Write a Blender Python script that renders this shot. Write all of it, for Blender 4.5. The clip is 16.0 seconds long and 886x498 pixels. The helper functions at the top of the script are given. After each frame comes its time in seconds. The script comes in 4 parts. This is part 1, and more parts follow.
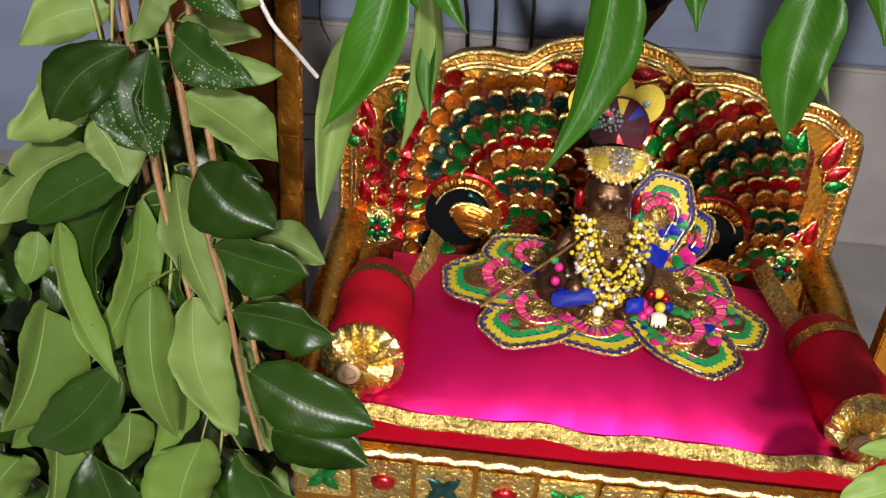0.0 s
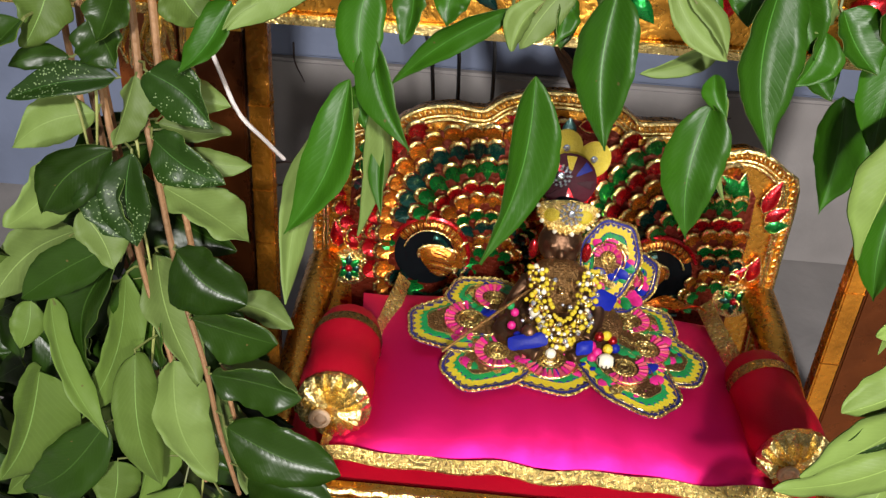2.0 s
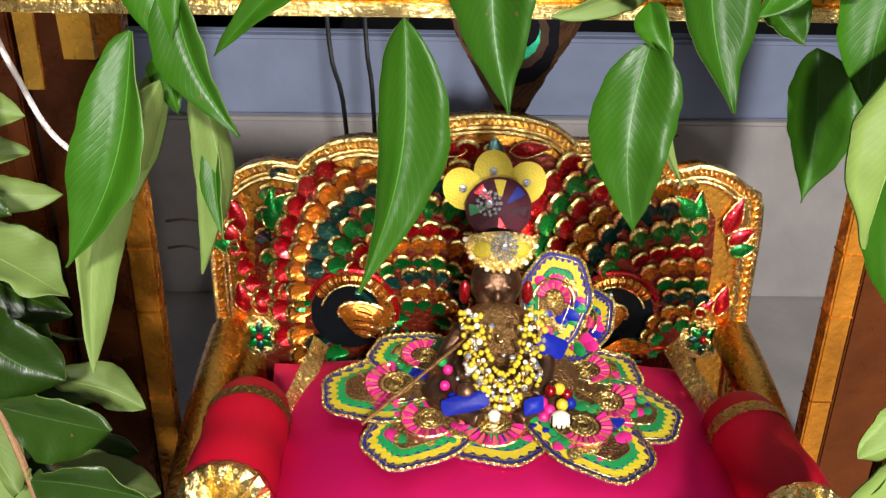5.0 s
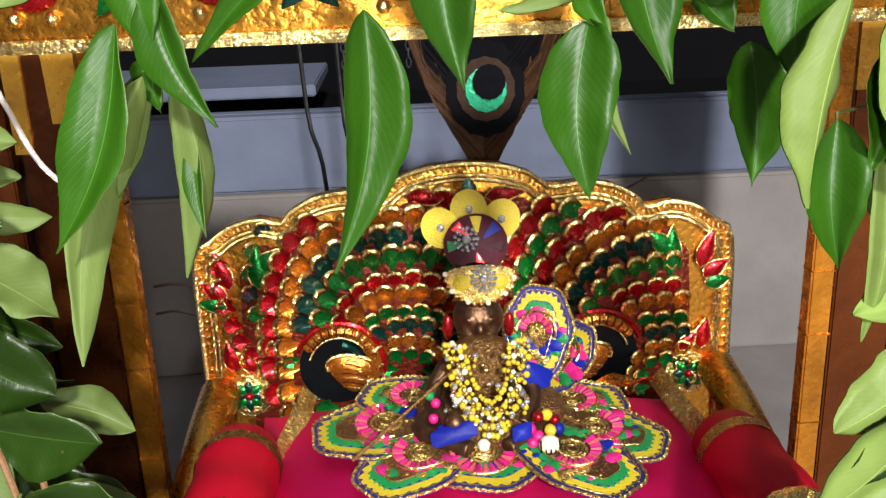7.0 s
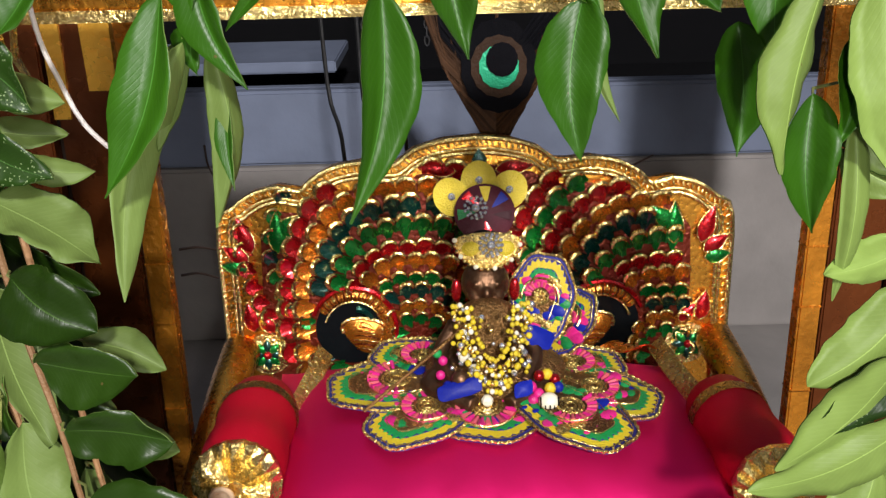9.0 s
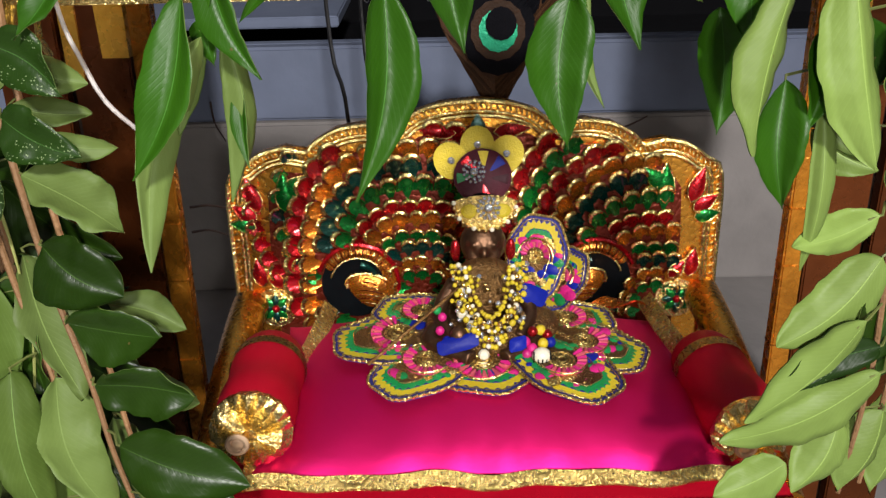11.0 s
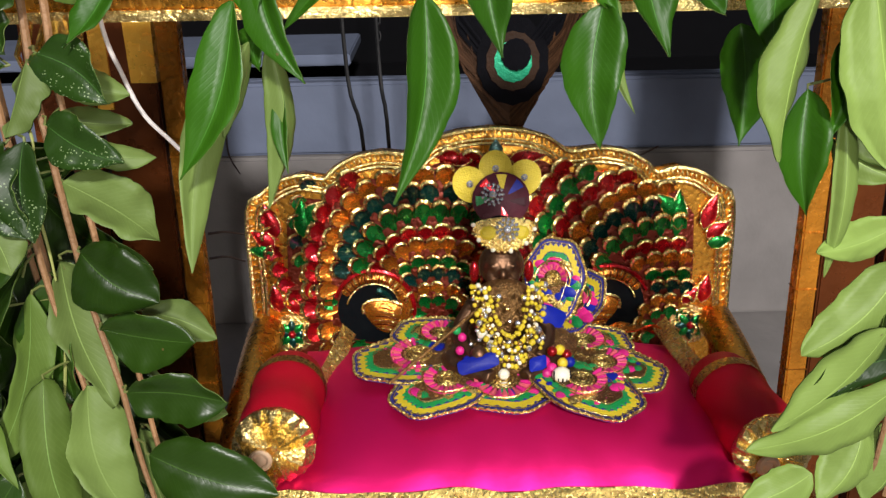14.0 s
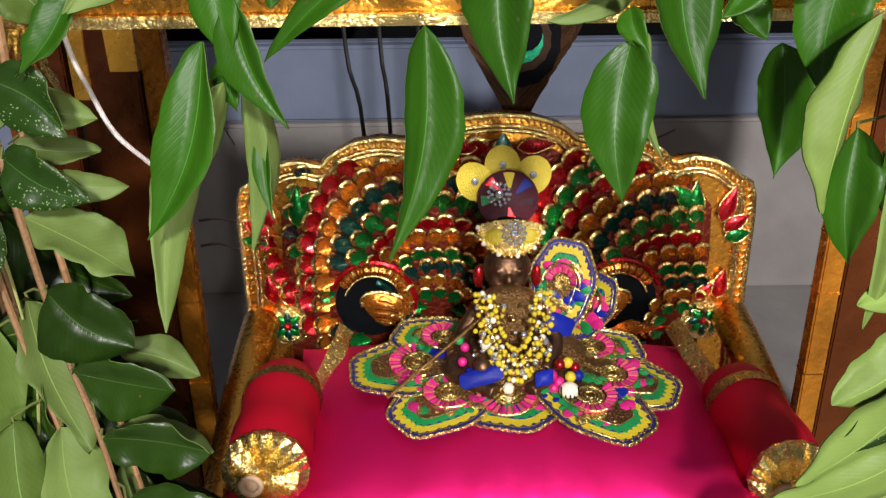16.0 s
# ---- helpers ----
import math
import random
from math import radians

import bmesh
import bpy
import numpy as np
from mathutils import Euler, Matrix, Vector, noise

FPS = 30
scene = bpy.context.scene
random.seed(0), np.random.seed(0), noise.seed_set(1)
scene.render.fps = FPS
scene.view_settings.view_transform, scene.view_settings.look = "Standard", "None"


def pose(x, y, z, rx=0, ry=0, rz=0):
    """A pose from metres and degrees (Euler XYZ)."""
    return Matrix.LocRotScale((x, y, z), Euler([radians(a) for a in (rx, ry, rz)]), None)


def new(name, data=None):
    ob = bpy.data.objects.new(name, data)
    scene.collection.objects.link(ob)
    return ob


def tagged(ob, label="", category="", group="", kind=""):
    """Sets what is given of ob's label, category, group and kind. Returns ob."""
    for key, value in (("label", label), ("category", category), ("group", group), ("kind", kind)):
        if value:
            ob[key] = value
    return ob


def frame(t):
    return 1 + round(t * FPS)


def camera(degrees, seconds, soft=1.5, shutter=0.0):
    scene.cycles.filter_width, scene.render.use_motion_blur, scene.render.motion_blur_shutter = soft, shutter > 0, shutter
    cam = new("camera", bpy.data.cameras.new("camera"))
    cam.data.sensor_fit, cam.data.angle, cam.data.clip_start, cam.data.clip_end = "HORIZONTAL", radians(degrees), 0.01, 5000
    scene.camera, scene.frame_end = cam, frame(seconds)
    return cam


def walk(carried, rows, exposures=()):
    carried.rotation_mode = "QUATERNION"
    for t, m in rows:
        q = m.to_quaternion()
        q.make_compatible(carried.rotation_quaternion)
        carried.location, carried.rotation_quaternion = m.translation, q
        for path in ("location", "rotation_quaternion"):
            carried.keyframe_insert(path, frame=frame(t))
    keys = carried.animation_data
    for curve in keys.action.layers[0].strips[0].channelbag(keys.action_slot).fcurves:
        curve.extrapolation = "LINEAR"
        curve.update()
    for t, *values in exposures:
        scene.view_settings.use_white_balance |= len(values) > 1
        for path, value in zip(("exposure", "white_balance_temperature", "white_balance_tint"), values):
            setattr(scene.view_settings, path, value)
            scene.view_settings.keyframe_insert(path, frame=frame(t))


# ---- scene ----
cam = camera(56.5, 16.0, soft=1.35)
# seconds, eye x, y, z, yaw, pitch, roll
ROWS = [
    (0, -0.0468, -0.3261, 0.3079, 2.91, -33.63, 4.14),
    (0.5, -0.0448, -0.3301, 0.3201, 2.62, -33.17, 4.31),
    (1, -0.0409, -0.3311, 0.3284, 2.69, -32.67, 4.24),
    (1.5, -0.0405, -0.3352, 0.3275, 2.60, -31.00, 4.33),
    (2, -0.0391, -0.3344, 0.3383, 1.70, -33.72, 4.01),
    (2.5, -0.0317, -0.3427, 0.3309, 1.12, -29.52, 4.19),
    (3, -0.0309, -0.3479, 0.3427, 0.24, -32.82, 3.58),
    (3.5, -0.0310, -0.3418, 0.3159, 0.27, -27.94, 3.38),
    (4, -0.0342, -0.3010, 0.3362, -0.29, -33.13, 3.16),
    (4.5, -0.0308, -0.2933, 0.3134, -0.34, -31.59, 3.00),
    (5, -0.0229, -0.2945, 0.3017, -1.06, -28.39, 1.01),
    (7.5, -0.0199, -0.3128, 0.2850, -1.88, -21.30, -2.08),
    (8, -0.0240, -0.3113, 0.2934, -1.92, -25.30, -1.13),
    (8.5, -0.0243, -0.3176, 0.2850, -1.12, -22.23, -1.60),
    (9, -0.0180, -0.3288, 0.2868, -0.55, -22.72, -1.32),
    (9.5, -0.0201, -0.3356, 0.2997, -0.23, -25.57, -1.46),
    (12, -0.0154, -0.3409, 0.2982, -0.25, -26.71, -1.08),
    (12.5, -0.0205, -0.3412, 0.2908, 0.02, -24.31, -1.25),
    (13, -0.0220, -0.3403, 0.2969, -0.25, -25.55, -1.08),
    (13.5, -0.0212, -0.3440, 0.2914, -0.12, -24.22, -1.03),
    (14, -0.0258, -0.3484, 0.2917, -0.55, -23.26, -1.07),
    (14.5, -0.0218, -0.3447, 0.3086, -0.24, -27.16, -1.02),
    (15, -0.0182, -0.3507, 0.2960, -0.74, -22.93, -0.82),
    (15.5, -0.0250, -0.3384, 0.3027, 0.03, -24.37, -1.13),
    (16, -0.0247, -0.3197, 0.3071, -0.18, -27.84, -0.70),
]
walk(cam, [(t, pose(x, y, z, 90 + pitch, 0, yaw) @ pose(0, 0, 0, 0, 0, roll)) for t, x, y, z, yaw, pitch, roll in ROWS],
     exposures=[(0.0, 0.0), (2.0, 0.03), (3.5, 0.2), (5.0, 0.4), (7.5, 0.28), (8.0, -0.05), (8.5, 0.20), (9.5, -0.2), (12.0, -0.1), (16.0, -0.05)])

# ---- light ----
world = bpy.data.worlds.new("room_air")
scene.world = world
world.use_nodes = True
world.node_tree.nodes["Background"].inputs[0].default_value = (0.8, 0.85, 1.0, 1)
world.node_tree.nodes["Background"].inputs[1].default_value = 0.002


# a ceiling lamp in the room, and the small white lamp held beside the lens
for name, watts, size, tint, at in (("room_lamp_light", 405.0, 0.10, (1.0, 0.965, 0.95), (0.30, -2.45, 1.72)), ("hand_lamp_light", 1.55, 0.010, (1.0, 0.965, 0.93), (0.006, -0.395, 0.276))):
    lamp_data = bpy.data.lights.new(name, "POINT")
    lamp_data.energy, lamp_data.shadow_soft_size, lamp_data.color = watts, size, tint
    lamp = new(name, lamp_data)
    lamp.location = at


# ---- materials ----
def material(name, colour, rough=0.5, metal=0.0, vary=0.25, scale=60.0, bump=0.15, bump_scale=400.0, spec=0.5, sheen=0.0, coat=0.0, hue=None):
    m = bpy.data.materials.new(name)
    m.use_nodes = True
    n, l = m.node_tree.nodes, m.node_tree.links
    b = n["Principled BSDF"]
    b.inputs["Roughness"].default_value = rough
    b.inputs["Metallic"].default_value = metal
    b.inputs["Specular IOR Level"].default_value = spec
    b.inputs["Sheen Weight"].default_value = sheen
    b.inputs["Coat Weight"].default_value = coat
    b.inputs["Coat Roughness"].default_value = 0.12
    tc = n.new("ShaderNodeTexCoord")
    broad = n.new("ShaderNodeTexNoise")
    broad.inputs["Scale"].default_value = scale
    broad.inputs["Detail"].default_value = 5
    l.new(tc.outputs["Object"], broad.inputs["Vector"])
    mix = n.new("ShaderNodeMix")
    mix.data_type = "RGBA"
    other = hue or tuple(c * (1 - vary) for c in colour)
    mix.inputs["A"].default_value = (*other, 1)
    mix.inputs["B"].default_value = (*[min(1.0, c * (1 + vary * 0.6)) for c in colour], 1)
    l.new(broad.outputs["Fac"], mix.inputs["Factor"])
    info = n.new("ShaderNodeObjectInfo")
    hsv = n.new("ShaderNodeHueSaturation")
    span = n.new("ShaderNodeMapRange")
    span.inputs["To Min"].default_value, span.inputs["To Max"].default_value = 1 - vary * 0.7, 1 + vary * 0.7
    l.new(info.outputs["Random"], span.inputs["Value"])
    l.new(span.outputs["Result"], hsv.inputs["Value"])
    l.new(mix.outputs["Result"], hsv.inputs["Color"])
    l.new(hsv.outputs["Color"], b.inputs["Base Color"])
    fine = n.new("ShaderNodeTexNoise")
    fine.inputs["Scale"].default_value = bump_scale
    fine.inputs["Detail"].default_value = 4
    l.new(tc.outputs["Object"], fine.inputs["Vector"])
    bp = n.new("ShaderNodeBump")
    bp.inputs["Strength"].default_value = bump
    bp.inputs["Distance"].default_value = 0.0015
    l.new(fine.outputs["Fac"], bp.inputs["Height"])
    l.new(bp.outputs["Normal"], b.inputs["Normal"])
    rr = n.new("ShaderNodeMapRange")
    rr.inputs["To Min"].default_value, rr.inputs["To Max"].default_value = max(0.03, rough - 0.08), min(1, rough + 0.1)
    l.new(fine.outputs["Fac"], rr.inputs["Value"])
    l.new(rr.outputs["Result"], b.inputs["Roughness"])
    return m


def leaf_material(name, colour, vein, rough, spots=False, coat=0.0):
    """Leaf skin with a midrib and side veins laid out on the leaf's own map."""
    m = bpy.data.materials.new(name)
    m.use_nodes = True
    n, l = m.node_tree.nodes, m.node_tree.links
    b = n["Principled BSDF"]
    b.inputs["Roughness"].default_value = rough
    b.inputs["Specular IOR Level"].default_value = 0.27
    b.inputs["Coat Weight"].default_value = coat
    b.inputs["Coat Roughness"].default_value = 0.3
    uv = n.new("ShaderNodeUVMap")
    sep = n.new("ShaderNodeSeparateXYZ")
    l.new(uv.outputs["UV"], sep.inputs["Vector"])

    def calc(op, a, c=None):
        q = n.new("ShaderNodeMath")
        q.operation = op
        for k, v in enumerate((a, c)):
            if v is None:
                continue
            if isinstance(v, (int, float)):
                q.inputs[k].default_value = v
            else:
                l.new(v, q.inputs[k])
        return q.outputs[0]

    across = calc("ABSOLUTE", calc("SUBTRACT", sep.outputs["X"], 0.5))
    mid = calc("LESS_THAN", across, 0.011)
    slant = calc("SUBTRACT", calc("MULTIPLY", sep.outputs["Y"], 62.0), calc("MULTIPLY", across, 34.0))
    ribs = calc("POWER", calc("ABSOLUTE", calc("SINE", slant)), 14.0)
    lines = calc("MAXIMUM", mid, calc("MULTIPLY", ribs, 0.03 if spots else 0.08))
    tc = n.new("ShaderNodeTexCoord")
    noise_a = n.new("ShaderNodeTexNoise")
    noise_a.inputs["Scale"].default_value, noise_a.inputs["Detail"].default_value = 45.0, 5
    l.new(tc.outputs["Object"], noise_a.inputs["Vector"])
    mix = n.new("ShaderNodeMix")
    mix.data_type = "RGBA"
    mix.inputs["A"].default_value = (*[c * 0.6 for c in colour], 1)
    mix.inputs["B"].default_value = (*[c * 1.4 for c in colour], 1)
    l.new(noise_a.outputs["Fac"], mix.inputs["Factor"])
    info = n.new("ShaderNodeObjectInfo")
    hsv = n.new("ShaderNodeHueSaturation")
    span = n.new("ShaderNodeMapRange")
    span.inputs["To Min"].default_value, span.inputs["To Max"].default_value = 0.75, 1.25
    l.new(info.outputs["Random"], span.inputs["Value"])
    l.new(span.outputs["Result"], hsv.inputs["Value"])
    l.new(mix.outputs["Result"], hsv.inputs["Color"])
    over = n.new("ShaderNodeMix")
    over.data_type = "RGBA"
    over.inputs["B"].default_value = (*vein, 1)
    l.new(lines, over.inputs["Factor"])
    l.new(hsv.outputs["Color"], over.inputs["A"])
    last = over.outputs["Result"]
    # dust specks and brown blemishes
    vor = n.new("ShaderNodeTexVoronoi")
    vor.inputs["Scale"].default_value = 1250.0 if spots else 130.0
    l.new(tc.outputs["Object"], vor.inputs["Vector"])
    dots = calc("LESS_THAN", vor.outputs["Distance"], 0.26 if spots else 0.045)
    keep = calc("GREATER_THAN", noise_a.outputs["Fac"], 0.46 if spots else 0.52)
    speck = n.new("ShaderNodeMix")
    speck.data_type = "RGBA"
    speck.inputs["B"].default_value = (0.20, 0.27, 0.13, 1) if spots else (0.09, 0.07, 0.02, 1)
    l.new(calc("MULTIPLY", calc("MULTIPLY", dots, keep), 0.8), speck.inputs["Factor"])
    l.new(last, speck.inputs["A"])
    l.new(speck.outputs["Result"], b.inputs["Base Color"])
    fine = n.new("ShaderNodeTexNoise")
    fine.inputs["Scale"].default_value = 220.0
    l.new(tc.outputs["Object"], fine.inputs["Vector"])
    height = calc("ADD", calc("MULTIPLY", calc("ADD", mid, calc("MULTIPLY", ribs, 0.035)), -0.8), calc("MULTIPLY", fine.outputs["Fac"], 0.5))
    bp = n.new("ShaderNodeBump")
    bp.inputs["Strength"].default_value, bp.inputs["Distance"].default_value = 0.5, 0.0010
    l.new(height, bp.inputs["Height"])
    l.new(bp.outputs["Normal"], b.inputs["Normal"])
    return m


M = dict(
    gold=material("gold_foil", (0.82, 0.38, 0.055), 0.27, 1.0, 0.3, 80, 0.28, 450),
    gold_bright=material("bright_gold", (0.98, 0.72, 0.28), 0.24, 1.0, 0.15, 90, 0.5, 700),
    gold_lace=material("gold_lace", (0.88, 0.58, 0.19), 0.27, 0.95, 0.5, 450, 1.0, 700),
    orange_foil=material("orange_foil", (0.52, 0.20, 0.018), 0.26, 0.6, 0.75, 60, 1.0, 190),
    crumple=material("crumpled_gold", (0.86, 0.46, 0.055), 0.26, 0.40, 0.3, 60, 1.0, 150),
    sienna=material("sienna_foil", (0.16, 0.020, 0.007), 0.28, 0.6, 0.4, 140, 0.5, 500),
    maroon=material("maroon_lacquer", (0.19, 0.050, 0.011), 0.28, 0.6, 0.6, 40, 0.6, 120),
    brown=material("brown_wood", (0.035, 0.017, 0.010), 0.5, 0.0, 0.4, 40, 0.3, 160),
    red=material("red_foil", (0.46, 0.006, 0.012), 0.27, 0.75, 0.3, 120, 0.25, 500, coat=0.5),
    green=material("green_foil", (0.006, 0.24, 0.035), 0.27, 0.75, 0.35, 120, 0.25, 500, coat=0.5),
    teal=material("dark_teal_foil", (0.003, 0.050, 0.038), 0.24, 0.6, 0.35, 120, 0.25, 500, coat=0.5),
    amber=material("amber_foil", (0.62, 0.20, 0.020), 0.24, 0.75, 0.3, 120, 0.3, 500),
    black=material("plain_black", (0.003, 0.004, 0.005), 0.4, 0.0, 0.3, 60, 0.05, 300, 0.08),
    velvet=material("crimson_velvet", (0.46, 0.001, 0.016), 0.55, 0.0, 0.2, 60, 0.2, 1500, 0.25, 0.0),
    yellow=material("yellow_silk", (0.62, 0.47, 0.020), 0.45, 0.0, 0.2, 300, 0.4, 1500),
    blue=material("blue_silk", (0.005, 0.014, 0.27), 0.5, 0.0, 0.25, 300, 0.08, 1500, 0.25),
    navy=material("navy_thread", (0.022, 0.022, 0.20), 0.5, 0.1, 0.4, 400, 0.5, 1500),
    pink=material("pink_silk", (0.62, 0.015, 0.20), 0.42, 0.0, 0.25, 300, 0.3, 1500),
    coral=material("coral_thread", (0.66, 0.10, 0.14), 0.5, 0.0, 0.3, 300, 0.4, 1500),
    leafgreen=material("green_silk", (0.006, 0.25, 0.06), 0.4, 0.0, 0.3, 300, 0.3, 1500),
    net=material("gold_net", (0.30, 0.16, 0.055), 0.36, 0.8, 0.8, 700, 1.0, 1000),
    brass=material("aged_brass", (0.17, 0.09, 0.05), 0.42, 0.9, 0.5, 150, 0.2, 600),
    pearl=material("pearl", (0.80, 0.74, 0.58), 0.25, 0.0, 0.2, 300, 0.05, 800, 0.7),
    crystal=material("crystal", (0.75, 0.78, 0.85), 0.08, 0.85, 0.3, 600, 0.2, 900),
    cream=material("cream_bead", (0.80, 0.55, 0.36), 0.35, 0.0, 0.1, 200, 0.1, 800),
    cord=material("white_cord", (0.72, 0.66, 0.62), 0.7, 0.0, 0.15, 400, 0.5, 1500),
    plaster=material("beige_plaster", (0.195, 0.18, 0.172), 0.85, 0.0, 0.4, 22, 0.5, 90),
    bluewall=material("blue_grey_paint", (0.155, 0.185, 0.27), 0.7, 0.0, 0.42, 18, 0.5, 60),
    # near-black: the deep shade of the recess is put into its colour
    dark=material("recess_shade_black", (0.006, 0.006, 0.007), 0.9, 0.0, 0.3, 10, 0.2, 60, 0.05),
    garnet=material("garnet_silk", (0.05, 0.003, 0.010), 0.5, 0.0, 0.4, 200, 0.1, 900, 0.15),
    plume=material("black_plume", (0.006, 0.006, 0.008), 0.8, 0.0, 0.3, 200, 0.2, 800, 0.05),
    roomwall=material("room_paint", (0.05, 0.047, 0.043), 0.8, 0.0, 0.2, 3, 0.2, 30),
    twig=material("brown_twig", (0.30, 0.16, 0.07), 0.6, 0.0, 0.35, 120, 0.5, 500),
    petiole=material("green_petiole", (0.13, 0.15, 0.04), 0.5, 0.0, 0.25, 120, 0.2, 500),
    stalk=material("pale_stalk", (0.26, 0.28, 0.08), 0.5, 0.0, 0.3, 150, 0.3, 500),
    barb=material("feather_barb", (0.060, 0.028, 0.013), 0.6, 0.0, 0.5, 200, 0.3, 800, 0.15),
    eyegreen=material("feather_green", (0.005, 0.33, 0.16), 0.35, 0.4, 0.3, 200, 0.3, 800),
    wire=material("black_wire", (0.008, 0.008, 0.009), 0.4),
    steel=material("steel", (0.35, 0.35, 0.36), 0.35, 1.0),
)


def shot_satin(name, weave, shine):
    """Shot silk: a deep weave under a tinted, brushed shine."""
    m = material(name, weave, 0.6, 0.0, 0.18, 30, 0.05, 1500, 0.2)
    n, l = m.node_tree.nodes, m.node_tree.links
    gloss = n.new("ShaderNodeBsdfPrincipled")
    gloss.inputs["Base Color"].default_value = (*shine, 1)
    gloss.inputs["Metallic"].default_value = 1.0
    gloss.inputs["Roughness"].default_value = 0.53
    tc = n.new("ShaderNodeTexCoord")
    thread = n.new("ShaderNodeTexNoise")
    thread.inputs["Scale"].default_value, thread.inputs["Detail"].default_value = 90.0, 6
    l.new(tc.outputs["Object"], thread.inputs["Vector"])
    bp = n.new("ShaderNodeBump")
    bp.inputs["Strength"].default_value, bp.inputs["Distance"].default_value = 0.12, 0.002
    l.new(thread.outputs["Fac"], bp.inputs["Height"])
    l.new(bp.outputs["Normal"], gloss.inputs["Normal"])
    mix = n.new("ShaderNodeMixShader")
    mix.inputs["Fac"].default_value = 0.57
    l.new(n["Principled BSDF"].outputs[0], mix.inputs[1])
    l.new(gloss.outputs[0], mix.inputs[2])
    l.new(mix.outputs[0], n["Material Output"].inputs["Surface"])
    return m


M["satin"] = shot_satin("magenta_satin", (0.33, 0.001, 0.012), (0.97, 0.014, 0.27))
LEAF_DARK = leaf_material("leaf_upper_skin", (0.015, 0.039, 0.003), (0.035, 0.08, 0.011), 0.34, coat=0.06)
LEAF_SPECK = leaf_material("leaf_dusty_skin", (0.013, 0.035, 0.004), (0.04, 0.10, 0.02), 0.38, spots=True)
LEAF_FRESH = leaf_material("leaf_fresh_skin", (0.023, 0.086, 0.003), (0.05, 0.16, 0.02), 0.40, coat=0.06)
# the underside again, brighter where lit and darker where shaded: light in the colour
LEAF_PALE_LIT = leaf_material("leaf_underside_lit", (0.185, 0.275, 0.060), (0.26, 0.38, 0.09), 0.5)
LEAF_PALE_SHADED = leaf_material("leaf_underside_shaded", (0.082, 0.135, 0.022), (0.15, 0.25, 0.06), 0.55)
LEAF_PALE = leaf_material("leaf_underside", (0.120, 0.178, 0.042), (0.18, 0.26, 0.07), 0.55)


# ---- mesh helpers ----
def mesh_of(bm, name, mats, smooth=True):
    me = bpy.data.meshes.new(name)
    bmesh.ops.recalc_face_normals(bm, faces=bm.faces[:])
    bm.to_mesh(me)
    bm.free()
    for m in mats if isinstance(mats, (list, tuple)) else (mats,):
        me.materials.append(m)
    if smooth:
        me.shade_smooth()
        me.set_sharp_from_angle(angle=radians(42))
    return me


def part(name, bm, mats, parent=None, label="", m=None, smooth=True):
    me = bm if isinstance(bm, bpy.types.Mesh) else mesh_of(bm, name, mats, smooth)
    ob = new(name, me)
    if parent is not None:
        ob.parent = parent
    if m is not None:
        ob.matrix_basis = m
    return tagged(ob, label)


def thing(name, label, category, at=(0, 0, 0), group="", kind=""):
    ob = new(name)
    ob.location = at
    return tagged(ob, label, category, group, kind)


def box(x0, x1, y0, y1, z0, z1, bevel=0.0, bm=None):
    bm = bm or bmesh.new()
    g = bmesh.ops.create_cube(bm, size=1)
    for v in g["verts"]:
        v.co = Vector(((x0 + x1) / 2 + v.co.x * (x1 - x0), (y0 + y1) / 2 + v.co.y * (y1 - y0), (z0 + z1) / 2 + v.co.z * (z1 - z0)))
    if bevel:
        edges = list({e for v in g["verts"] for e in v.link_edges})
        bmesh.ops.bevel(bm, geom=edges, offset=bevel, segments=2, affect="EDGES", clamp_overlap=True)
    return bm


def ball(r, at=(0, 0, 0), sx=1, sy=1, sz=1, seg=10, bm=None):
    bm = bm or bmesh.new()
    bmesh.ops.create_uvsphere(bm, u_segments=seg, v_segments=max(5, seg * 2 // 3), radius=r,
                              matrix=Matrix.Translation(at) @ Matrix.Diagonal((sx, sy, sz, 1)))
    return bm


def tube(points, r0, r1=None, n=6, bm=None, closed=False):
    """A round rod along a line of points, thinning from r0 to r1."""
    bm = bm or bmesh.new()
    pts = [Vector(p) for p in points]
    r1 = r0 if r1 is None else r1
    rings = []
    for i, p in enumerate(pts):
        a = pts[i - 1] if (i or closed) else p
        c = pts[(i + 1) % len(pts)] if (i + 1 < len(pts) or closed) else p
        d = (c - a).normalized()
        side = d.cross(Vector((0.3, -0.7, 0.65))).normalized()
        up = side.cross(d)
        r = r0 + (r1 - r0) * i / max(1, len(pts) - 1)
        rings.append([bm.verts.new(p + r * (math.cos(k * math.tau / n) * side + math.sin(k * math.tau / n) * up)) for k in range(n)])
    for i in range(len(rings) if closed else len(rings) - 1):
        a, c = rings[i], rings[(i + 1) % len(rings)]
        for k in range(n):
            bm.faces.new((a[k], a[(k + 1) % n], c[(k + 1) % n], c[k]))
    if not closed:
        bm.faces.new(rings[0][::-1])
        bm.faces.new(rings[-1])
    return bm


def smooth_line(points, steps=6):
    """Catmull-Rom through the points."""
    p = [Vector(q) for q in points]
    p = [2 * p[0] - p[1]] + p + [2 * p[-1] - p[-2]]
    out = []
    for i in range(1, len(p) - 2):
        for k in range(steps):
            t = k / steps
            out.append(0.5 * (2 * p[i] + (p[i + 1] - p[i - 1]) * t + (2 * p[i - 1] - 5 * p[i] + 4 * p[i + 1] - p[i + 2]) * t * t
                              + (3 * p[i] - p[i - 1] - 3 * p[i + 1] + p[i + 2]) * t ** 3))
    return out + [p[-2]]


